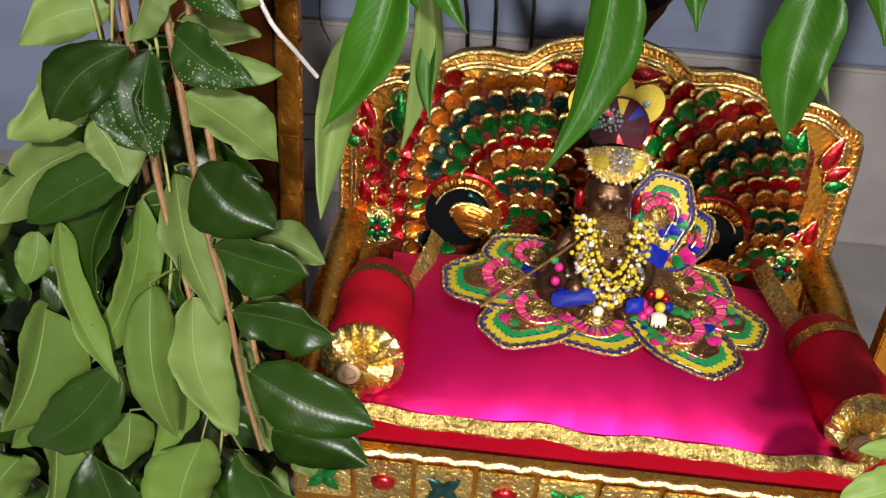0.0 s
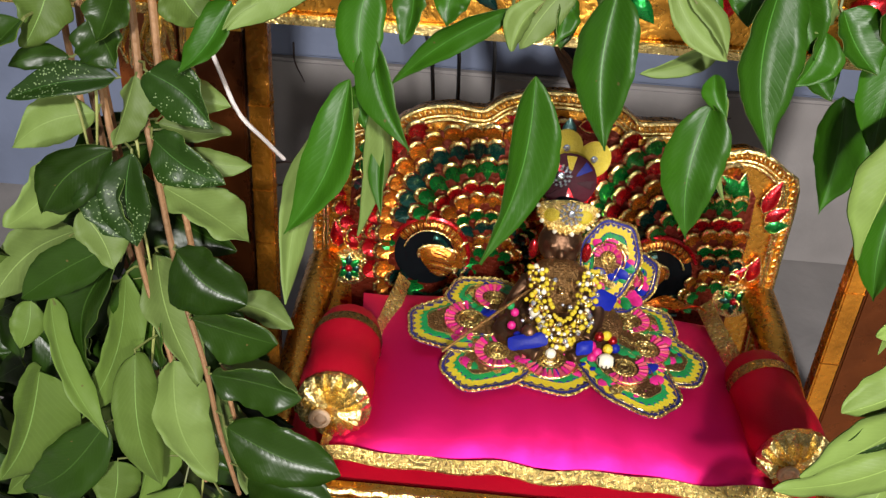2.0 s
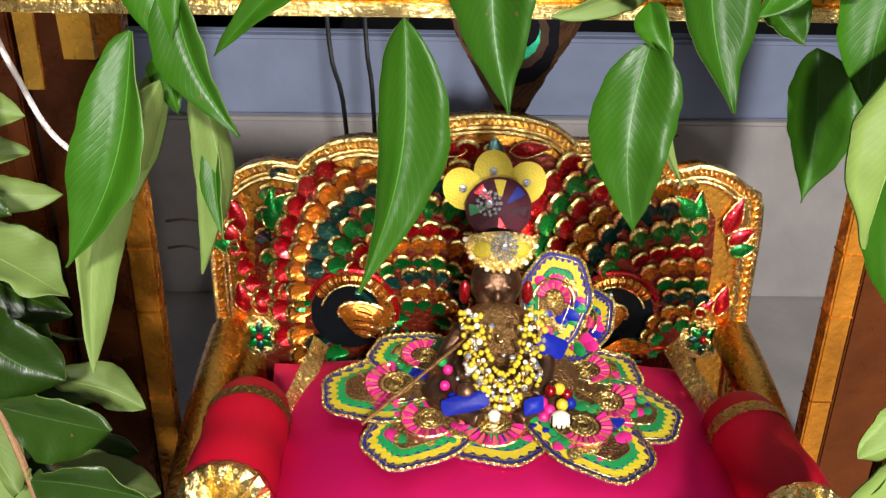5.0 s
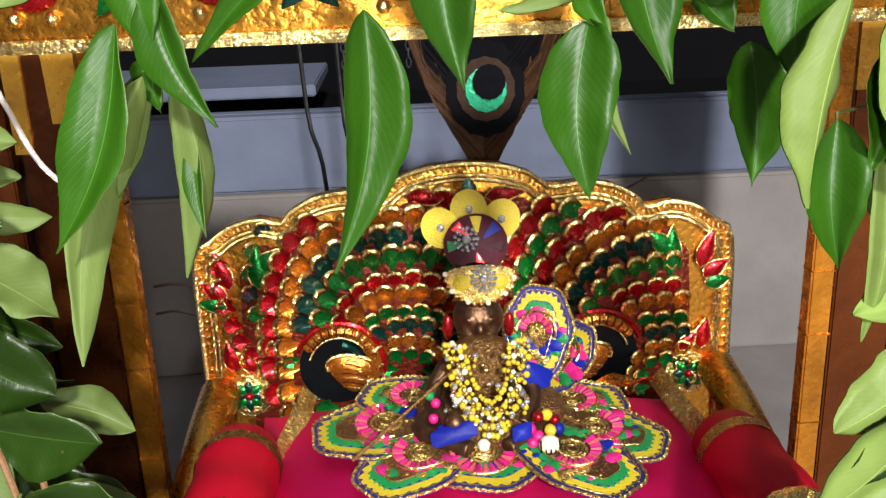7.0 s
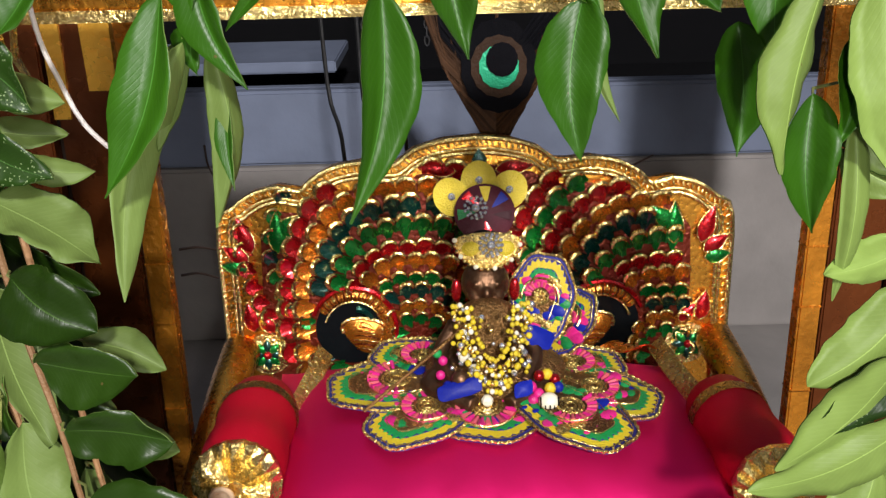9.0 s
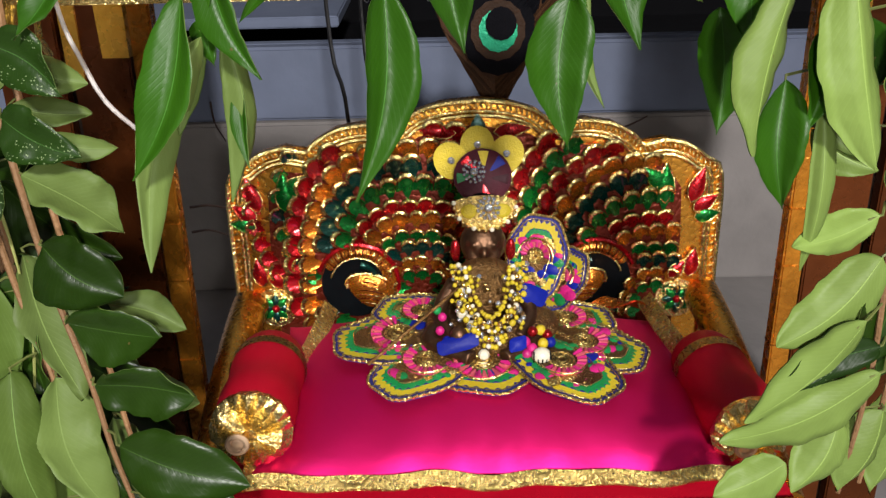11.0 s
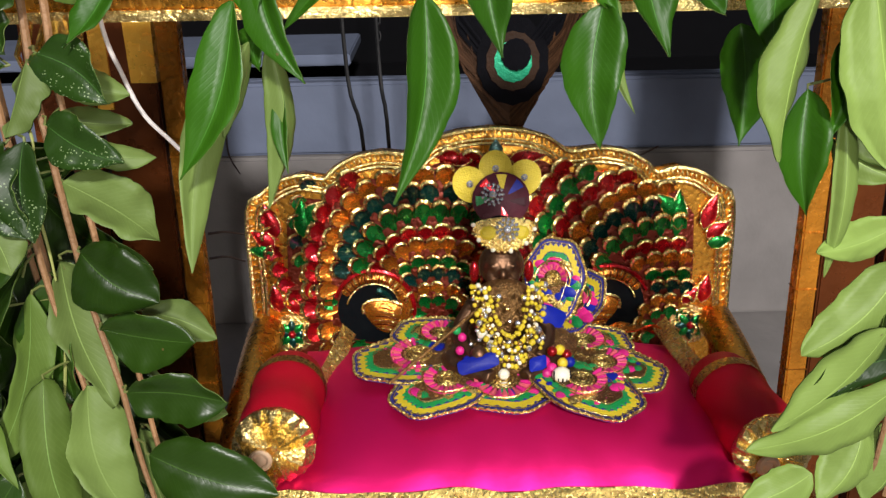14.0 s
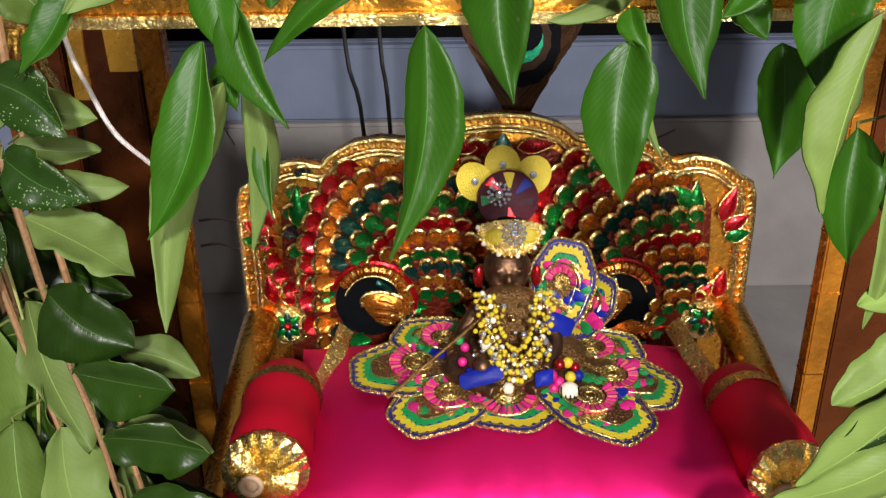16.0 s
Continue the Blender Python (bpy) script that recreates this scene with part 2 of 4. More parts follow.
def slab(outline, depth, bm=None, bulge=0.0, z0=0.0):
    """A flat shape in x, y pushed up along z, with a slightly domed top."""
    bm = bm or bmesh.new()
    n = len(outline)
    cx, cy = sum(p[0] for p in outline) / n, sum(p[1] for p in outline) / n
    low = [bm.verts.new((x, y, z0)) for x, y in outline]
    top = [bm.verts.new((x, y, z0 + depth)) for x, y in outline]
    inner = [bm.verts.new((cx + (x - cx) * 0.6, cy + (y - cy) * 0.6, z0 + depth + bulge * 0.75)) for x, y in outline]
    mid = bm.verts.new((cx, cy, z0 + depth + bulge))
    for i in range(n):
        j = (i + 1) % n
        bm.faces.new((low[i], low[j], top[j], top[i]))
        bm.faces.new((top[i], top[j], inner[j], inner[i]))
        bm.faces.new((inner[i], inner[j], mid))
    bm.faces.new(low[::-1])
    return bm


# ---- setting ----
def block(name, mat, *size, bevel=0.0):
    ob = part(name, box(*size, bevel=bevel), mat, smooth=False)
    return tagged(ob, kind="structure")


block("ground", M["plaster"], -1.4, 1.4, -3.4, 0.30, -0.06, 0.0)
block("wall_north", M["bluewall"], -1.4, 1.4, 0.212, 0.220, 0.0, 0.178)
# recess floor and back wall carry their shade as black paint
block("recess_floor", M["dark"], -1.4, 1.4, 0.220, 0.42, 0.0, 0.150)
block("wall_dado", M["plaster"], -0.27, 1.4, 0.196, 0.212, 0.0, 0.128, bevel=0.002)
block("wall_ledge", M["bluewall"], -0.27, 1.4, 0.200, 0.212, 0.1285, 0.178, bevel=0.002)
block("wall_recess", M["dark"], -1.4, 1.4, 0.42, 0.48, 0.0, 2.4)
block("wall_shelf", M["bluewall"], -0.40, -0.085, 0.26, 0.36, 0.178, 0.186, bevel=0.001)
block("wall_upper", M["bluewall"], -1.4, 1.4, 0.212, 0.30, 0.36, 2.4)
block("wall_west", M["roomwall"], -1.5, -1.4, -3.4, 0.48, -0.06, 2.4)
block("wall_east", M["roomwall"], 1.4, 1.5, -3.4, 0.48, -0.06, 2.4)
block("wall_south", M["roomwall"], -1.5, 1.5, -3.5, -3.4, -0.06, 2.4)
block("ceiling", M["roomwall"], -1.5, 1.5, -3.5, 0.48, 2.4, 2.46)


# ---- throne ----
TILT_BACK = 9.0
PANEL = pose(0, 0, 0.1, 90 - TILT_BACK, 0, 0)  # panel plane: x right, y up the panel, z towards the seat


def panel_outline():
    """Half of a five-lobed crest, mirrored."""
    half = [(0.1125, -0.045), (0.1135, 0.02), (0.1135, 0.060), (0.106, 0.0685), (0.097, 0.0745), (0.086, 0.0772), (0.0765, 0.0752),
            (0.072, 0.0795), (0.062, 0.0848), (0.050, 0.0868), (0.040, 0.0858), (0.0345, 0.0860), (0.027, 0.0915), (0.015, 0.0952), (0.0, 0.0965)]
    return half + [(-x, y) for x, y in half[-2::-1]]


def inset(outline, d):
    out, n = [], len(outline)
    for i in range(n):
        a, b, c = Vector(outline[i - 1]), Vector(outline[i]), Vector(outline[(i + 1) % n])
        t = ((b - a).normalized() + (c - b).normalized()).normalized()
        out.append(tuple(b + d * Vector((-t.y, t.x))))
    return out


throne = thing("throne", "small gilded throne with a carved peacock back and red seat", "throne")
outline = panel_outline()
bm = bmesh.new()
slab(outline, 0.007, bm, z0=-0.0075)
back = part("back_panel", bm, M["gold"], throne, "embossed gilded back panel", PANEL)
# raised rims along the crest
for d, r, z in ((0.0012, 0.0012, 0.0008), (0.0056, 0.0008, 0.0006), (0.0075, 0.0010, 0.0006)):
    pts = smooth_line([(x, y, z) for x, y in inset(outline, d)], 3)
    part("rim", tube(pts, r, n=6), M["gold_bright"], back)
beads = bmesh.new()
line = smooth_line([(x, y, 0.0008) for x, y in inset(outline, 0.0034)], 14)
gone = 0.0
for a, b in zip(line, line[1:]):
    gone += (b - a).length
    if gone > 0.0021:
        gone = 0.0
        d = (b - a).normalized()
        q = Matrix.Translation(b) @ Matrix.Rotation(math.atan2(d.y, d.x) + 0.5, 4, "Z") @ Matrix.Diagonal((0.55, 1.25, 0.9, 1))
        bmesh.ops.create_uvsphere(beads, u_segments=6, v_segments=4, radius=0.0012, matrix=q)
tagged(part("beading", beads, M["gold_bright"], back), kind="stuff")


def scale_mesh(name, colour):
    """One feather scale: an enamel fan with fine ribs under a rolled gold rim."""
    bm = bmesh.new()
    n = 10
    arcs = [math.pi * k / n for k in range(n + 1)]
    foot = bm.verts.new((0, -0.0030, 0.0000))
    square = [(math.copysign(abs(math.cos(a)) ** 0.75, math.cos(a)), math.sin(a) ** 0.75) for a in arcs]
    inner = [bm.verts.new((0.0022 * c, 0.0018 * q, 0.0011)) for c, q in square]
    outer = [bm.verts.new((0.0040 * c, 0.0042 * q, 0.0017 + 0.0006 * (k % 2))) for k, (c, q) in enumerate(square)]
    for k in range(n):
        bm.faces.new((foot, inner[k], inner[k + 1]))
        bm.faces.new((inner[k], outer[k], outer[k + 1], inner[k + 1]))
    count = len(bm.faces)
    tube([(0.0041 * c, 0.0043 * q, 0.0024 + 0.0010 * q) for c, q in square[2:-2]], 0.00075, n=6, bm=bm)
    bm.faces.ensure_lookup_table()
    for f in bm.faces[count:]:
        f.material_index = 1
    return mesh_of(bm, name, (colour, M["gold_bright"]))


SCALES = {c: scale_mesh("feather_scale", M[c]) for c in ("red", "green", "teal", "amber")}


def inside(x, y, shape):
    hit = False
    for (x0, y0), (x1, y1) in zip(shape, shape[1:] + shape[:1]):
        if (y0 > y) != (y1 > y) and x < x0 + (y - y0) / (y1 - y0) * (x1 - x0):
            hit = not hit
    return hit


room_inside = inset(outline, 0.0100)
rng = random.Random(4)
half_field = [(0.093, -0.030), (0.0955, 0.030), (0.0945, 0.054), (0.086, 0.0655), (0.076, 0.0635), (0.062, 0.0720), (0.048, 0.0750), (0.034, 0.0745), (0.025, 0.0800), (0.0, 0.0850)]
part("fan_field", slab(half_field + [(-x, y) for x, y in half_field[-2::-1]], 0.0004), M["sienna"], back, "dark red recessed ground of the carving")


def place_scale(colour, x, y, turn, wide, tall):
    m = Matrix.Translation((x, y, 0.0003)) @ Matrix.Rotation(turn, 4, "Z") @ Matrix.Diagonal((wide / 0.0082, tall / 0.0073, 0.5 * (wide / 0.0082 + tall / 0.0073), 1))
    m = m @ pose(0, 0, 0, rng.uniform(0, 9), rng.uniform(-5, 5), rng.uniform(-5, 5))
    part("feather_scale", SCALES[colour], None, back, "", m)


# two tails that sweep the same way: nested arches of scales, height and half width, growing outwards
TAIL_ROWS = ((0.0095, 0.008, "green"), (0.0155, 0.012, "amber"), (0.0225, 0.016, "teal"), (0.0285, 0.0195, "green"), (0.0360, 0.0245, "amber"), (0.0425, 0.0290, "red"),
             (0.0515, 0.0350, "green"), (0.0605, 0.0425, "teal"), (0.0685, 0.0495, "amber"), (0.0765, 0.0565, "red"), (0.0850, 0.0635, "green"), (0.0930, 0.0705, "red"))
for cx, cy, nx, x0, x1, most in ((-0.0260, 0.0045, -0.0555, -0.0900, 0.0030, 10), (0.0840, -0.0040, 0.0555, 0.0030, 0.0935, 12)):
    for k, (tall, half, colour) in enumerate(TAIL_ROWS[:most]):
        wide, gap = 0.0052 + 0.045 * tall, tall - (TAIL_ROWS[k - 1][0] if k else 0.003)
        arch = []
        for q in range(241):
            a = radians(-12 + 216 * q / 240)
            c, e = math.cos(a), math.sin(a)
            arch.append((cx + half * math.copysign(abs(c) ** 0.68, c), cy + tall * math.copysign(abs(e) ** 0.68, e)))
        gone = wide * (0.5 * (k % 2))
        for (xa, ya), (x, y) in zip(arch, arch[1:]):
            gone += math.hypot(x - xa, y - ya)
            if gone < wide:
                continue
            gone = 0.0
            neck = math.hypot(x - nx, y - 0.0116) < 0.0185
            corner = x > 0.080 and y > 0.050
            if inside(x, y, room_inside) and x0 < x < x1 and y > -0.008 and not neck and not corner:
                out = math.atan2(y - ya, x - xa) - math.pi
                place_scale(colour, x, y, out, wide * 1.12, gap * 1.45)
# green stem and red leaflets that edge the left tail
for k in range(8):
    f = k / 7
    a, r = radians(142 + 58 * f), 0.0650 - 0.0190 * f ** 1.4
    place_scale("green" if k % 3 else "teal", -0.0318 + r * math.cos(a), 0.0309 + r * math.sin(a), a - math.pi / 2 - 0.5, 0.0075, 0.0082)
for k in range(6):
    f = k / 5
    a, r = radians(160 + 32 * f), 0.0740 - 0.0130 * f
    place_scale("red", -0.0318 + r * math.cos(a), 0.0309 + r * math.sin(a), a - math.pi / 2 - 0.4, 0.0080, 0.0085)


def petal_outline(length, width, n=14, point=0.7):
    pts = []
    for k in range(n + 1):
        s = k / n
        pts.append((width / 2 * math.sin(math.pi * s ** point), length * s))
    return pts + [(-x, y) for x, y in pts[-2:0:-1]]


def carved_leaf(name, colour, x, y, turn, length, width, z=0.0006):
    """A coloured leaf with a gold lip."""
    bm = slab(petal_outline(length, width, 8), 0.0008, bulge=0.0014)
    ob = part(name, bm, M[colour], back, "", Matrix.Translation((x, y, z)) @ Matrix.Rotation(radians(turn), 4, "Z"))
    edge = [(*p, 0.0011) for p in petal_outline(length, width, 8)]
    part("gold_lip", tube(edge, 0.00045, n=5, closed=True), M["gold_bright"], ob)
    return ob


for sign in (-1, 1):
    # peacock: curled neck, breast, tail lobes
    cx, cy = sign * 0.0555, 0.0116

    def arc(r, a0, a1, n=18, z=0.002):
        return [(cx - sign * r * math.cos(radians(a)), cy + r * math.sin(radians(a)), z) for a in [a0 + (a1 - a0) * k / n for k in range(n + 1)]]

    # solid black disc that stands in for the shade of an open hole
    part("neck_hollow", slab([(cx + sign * 0.0012 + 0.0162 * math.cos(math.tau * k / 24), cy - 0.0008 + 0.0162 * math.sin(math.tau * k / 24)) for k in range(24)], 0.0010), M["black"], back)
    part("neck_arch", tube(arc(0.0155, -20, 150), 0.0030, 0.0020, 8), M["amber"], back)
    for k in range(28):
        a = radians(-17 + 6 * k)
        part("arch_rib", tube([(cx - sign * q * math.cos(a), cy + q * math.sin(a), 0.0046 if q == 0.0155 else 0.0032) for q in (0.0132, 0.0155, 0.0176)], 0.0004, n=4), M["gold_bright" if k % 2 else "sienna"], back)
    part("neck_band", tube(arc(0.0190, -10, 160), 0.0013, 0.0010, 6), M["red"], back)
    part("neck_rim", tube(arc(0.0128, -25, 165, z=0.0028), 0.0006, n=5), M["gold_bright"], back)
    part("peacock_head", tube(arc(0.0098, 30, 80, 8, 0.0034), 0.0010, 0.0020, 8), M["teal"], back, "dark teal head")
    # ribbed breast lobe that fills the inner, lower side of the curl
    lobe = [(cx - sign * (0.0048 + 0.0096 * math.cos(q) + 0.0018 * math.sin(2 * q)), cy - 0.0034 + 0.0084 * math.sin(q) - 0.0016 * math.cos(q)) for q in [math.tau * k / 22 for k in range(22)]]
    breast = part("peacock_breast", slab(lobe, 0.0012, bulge=0.0024, z0=0.0010), M["amber"], back, "amber ribbed breast")
    part("breast_rim", tube([(x, y, 0.0028) for x, y in lobe[0:12]], 0.0010, n=6), M["gold_bright"], breast)
    for k in range(7):
        w = 0.0068 - 0.0011 * abs(k - 2)
        part("breast_rib", tube([(cx - sign * (0.0056 + q * w), cy - 0.0100 + 0.0020 * k + 0.0012 * (1 - q * q) - 0.0010 * q, 0.0047 - 0.0010 * q * q) for q in (-1, -0.5, 0, 0.5, 1)], 0.00035, n=4), M["sienna" if k % 2 else "gold_bright"], breast)
    part("red_wedge", slab([(cx - sign * 0.0135, cy - 0.0125), (cx - sign * 0.0235, cy - 0.0110), (cx - sign * 0.0185, cy - 0.0015)][::int(sign)], 0.0012, bulge=0.0012), M["red"], back)
    part("tail_sweep", tube([(cx - sign * 0.018, cy - 0.006, 0.001), (cx - sign * 0.014, cy - 0.016, 0.003), (cx - sign * 0.003, cy - 0.023, 0.003), (cx + sign * 0.014, cy - 0.0225, 0.001)], 0.0034, 0.0012, 8), M["teal"], back)
    part("tail_lobe", slab([(cx - sign * 0.0165 + p[0], cy - 0.022 + p[1]) for p in petal_outline(0.018, 0.014, 8)], 0.001, bulge=0.002), M["amber"], back)
    for k in range(4):
        part("lobe_rib", tube([(cx - sign * (0.0215 - 0.001 * k), cy - 0.012 - 0.0022 * k, 0.0028), (cx - sign * 0.0165, cy - 0.0145 - 0.0022 * k, 0.0034), (cx - sign * 0.011, cy - 0.013 - 0.002 * k, 0.0026)], 0.0004, n=4), M["red"], back)
    # corner flower: eight petals round a red bud
    fx, fy = sign * 0.095, 0.0
    part("flower_disc", slab([(fx + 0.0098 * math.cos(math.tau * k / 20), fy + 0.0098 * math.sin(math.tau * k / 20)) for k in range(20)], 0.0006), M["gold_bright"], back)
    for k in range(8):
        carved_leaf("flower_petal", "green" if k % 2 else "teal", fx, fy, 45 * k, 0.0078, 0.0056, 0.0009)
    part("flower_bud", ball(0.0021, (fx, fy, 0.0022)), M["red"], back)
    # corner sprays
    for colour, dx, dy, turn, ln, wd in (("green", 0.087, 0.047, 0, 0.016, 0.0065), ("green", 0.088, 0.054, -50, 0.013, 0.0065), ("red", 0.099, 0.047, 18, 0.015, 0.006),
                                         ("red", 0.1005, 0.043, 55, 0.011, 0.006), ("green", 0.101, 0.040, 80, 0.010, 0.0055),
                                         ("red", 0.091, 0.0105, 40, 0.010, 0.005), ("red", 0.100, 0.011, 10, 0.012, 0.006),
                                         ("red", 0.0085, 0.0815, 84, 0.0145, 0.0052)):
        carved_leaf("carved_leaf", colour, sign * dx, dy, turn if sign < 0 else -turn, ln * 1.2, wd * 1.25)

# seat box, its red cloth and the jewelled front
part("seat_box", box(-0.100, 0.100, -0.136, -0.060, 0.0, 0.1005, 0.002), M["velvet"], throne, "crimson cloth-covered seat box")
part("seat_rear", box(-0.100, 0.100, -0.0598, -0.004, 0.0, 0.080, 0.002), M["velvet"], throne, "crimson cloth-covered rear of the seat")
front = part("front_panel", box(-0.101, 0.101, -0.1415, -0.1365, 0.0, 0.1035, 0.0008), M["gold"], throne, "gold lace panel set with coloured stones")
part("twisted_cord", tube([(x * 0.0035 - 0.103, -0.1425 + 0.0005 * math.sin(x * 2.2), 0.1043 + 0.0005 * math.cos(x * 2.2)) for x in range(60)], 0.0013, n=6), M["gold_bright"], throne)
for k in range(10):
    x = -0.0905 + k * 0.0201
    tile = part("lace_tile", box(x - 0.0092, x + 0.0092, -0.1432, -0.1418, 0.0815, 0.1010, 0.0006), M["gold_lace"], front)
    if k % 2:
        part("red_stone", ball(0.0042, (x, -0.1434, 0.0915), 1, 0.45, 0.8, 12), M["red"], tile)
    else:
        for q in range(4):
            m = Matrix.Translation((x, -0.1436, 0.0915)) @ Matrix.Rotation(radians(90), 4, "X") @ Matrix.Rotation(radians(45 + 90 * q), 4, "Z")
            part("green_stone", slab(petal_outline(0.0078, 0.0042, 6), 0.0005, bulge=0.001), M["teal" if k % 4 else "green"], tile, "", m)
# gilded arms sweeping forward from the back
for sign in (-1, 1):
    pts = smooth_line([(sign * 0.106, -0.004, 0.104), (sign * 0.107, -0.03, 0.1), (sign * 0.108, -0.06, 0.092), (sign * 0.106, -0.095, 0.088), (sign * 0.103, -0.125, 0.088)], 5)
    bm = tube(pts, 0.0085, 0.006, 10)
    part("arm", bm, M["gold"], throne, "gilded rolled arm")
    part("arm_scroll", ball(0.0075, (sign * 0.105, -0.006, 0.104), 1.0, 0.8, 0.9, 14), M["gold"], throne)


# ---- cushions ----
def pillow(x0, x1, y0, y1, z0, z1, seam, nx=44, ny=32):
    """A stuffed cushion: two domed faces that meet in a seam, with puckers along the front."""
    bm = bmesh.new()
    grids = []
    for top in (1, 0):
        g = []
        for j in range(ny + 1):
            row = []
            for i in range(nx + 1):
                u, v = 2 * i / nx - 1, 2 * j / ny - 1
                pin = 1 - 0.035 * (u * u) * (1 - abs(v)) - 0.0
                full = max(0.0, 1 - abs(u) ** 2.3) ** 0.66 * (max(0.0, 1 - abs(v) ** 2.0) ** 0.78 if v < 0 else max(0.0, 1 - v ** 3.0) ** 0.58)
                ruck = 0.0015 * math.sin(u * 24 + 2 * math.sin(u * 5)) * max(0, -v) ** 5 * (1 - abs(v) ** 12)
                z = seam + ((z1 - seam) if top else (z0 - seam)) * full + (ruck if top else 0)
                z += 0.0012 * math.sin(3.1 * u + 1.3 * v) * full - 0.0010 * u
                z += (0.0022 * math.exp(-((u - 0.62 - 0.1 * v) / 0.07) ** 2) - 0.0018 * math.exp(-((u - 0.78) / 0.06) ** 2)) * full * max(0.0, -v)
                row.append(bm.verts.new((x0 + (x1 - x0) * (0.5 + 0.5 * u * (1 - 0.04 * (1 - v * v))), y0 + (y1 - y0) * (0.5 + 0.5 * v * (1 - 0.03 * (1 - u * u))), z)))
            g.append(row)
        grids.append(g)
        for j in range(ny):
            for i in range(nx):
                q = (g[j][i], g[j][i + 1], g[j + 1][i + 1], g[j + 1][i])
                bm.faces.new(q if top else q[::-1])
    bmesh.ops.remove_doubles(bm, verts=bm.verts[:], dist=0.00012)
    return bm


cushion = thing("seat_cushion", "shiny magenta satin cushion with gold lace trim on the throne seat", "cushion")
part("cover", pillow(-0.0835, 0.0845, -0.1265, -0.030, 0.100, 0.1240, 0.1060), M["satin"], cushion)


def ribbon(points, width_dir, w, mat, name, parent, thick=0.0008):
    """A flat band that follows the points; width_dir gives its width's direction at each."""
    bm = bmesh.new()
    rings = []
    for p, d in zip(points, width_dir):
        p, d = Vector(p), Vector(d).normalized() * w / 2
        up = Vector((0, 0, thick))
        rings.append([bm.verts.new(q) for q in (p - d, p + d, p + d + up, p - d + up)])
    for a, c in zip(rings, rings[1:]):
        for k in range(4):
            bm.faces.new((a[k], a[(k + 1) % 4], c[(k + 1) % 4], c[k]))
    bm.faces.new(rings[0])
    bm.faces.new(rings[-1][::-1])
    return part(name, bm, mat, parent)


N = 40
edge = [(-0.085 + 0.171 * k / N, -0.1285 + 0.0008 * math.sin(k * 0.9), 0.1066 + 0.0008 * math.sin(k * 0.55) - 0.0016 * k / N) for k in range(N + 1)]
ribbon(edge, [(0, 1, 0.85 + 0.3 * math.sin(k * 0.5)) for k in range(N + 1)], 0.0048, M["gold_lace"], "front_trim", cushion)
for sign, x in ((-1, -0.0685), (1, 0.0755)):
    side = smooth_line([(x - sign * 0.004, -0.030, 0.1170), (x - sign * 0.001, -0.050, 0.1155), (x + sign * 0.004, -0.072, 0.1135), (x + sign * 0.010, -0.095, 0.1095), (x + sign * 0.014, -0.1265, 0.1060)], 6)
    ribbon(side, [(sign, 0.2, 0.9 + 0.3 * math.sin(k * 0.8)) for k in range(len(side))], 0.0075, M["gold_lace"], "side_trim", cushion)
corner = smooth_line([(0.040, -0.024, 0.1060), (0.054, -0.024, 0.1110), (0.066, -0.026, 0.1130), (0.073, -0.034, 0.1120), (0.077, -0.050, 0.1090)], 5)
ribbon(corner, [(0.25, -1.0, 0.45 + 0.3 * math.sin(k * 0.7)) for k in range(len(corner))], 0.013, M["gold"], "lace_fold", cushion)


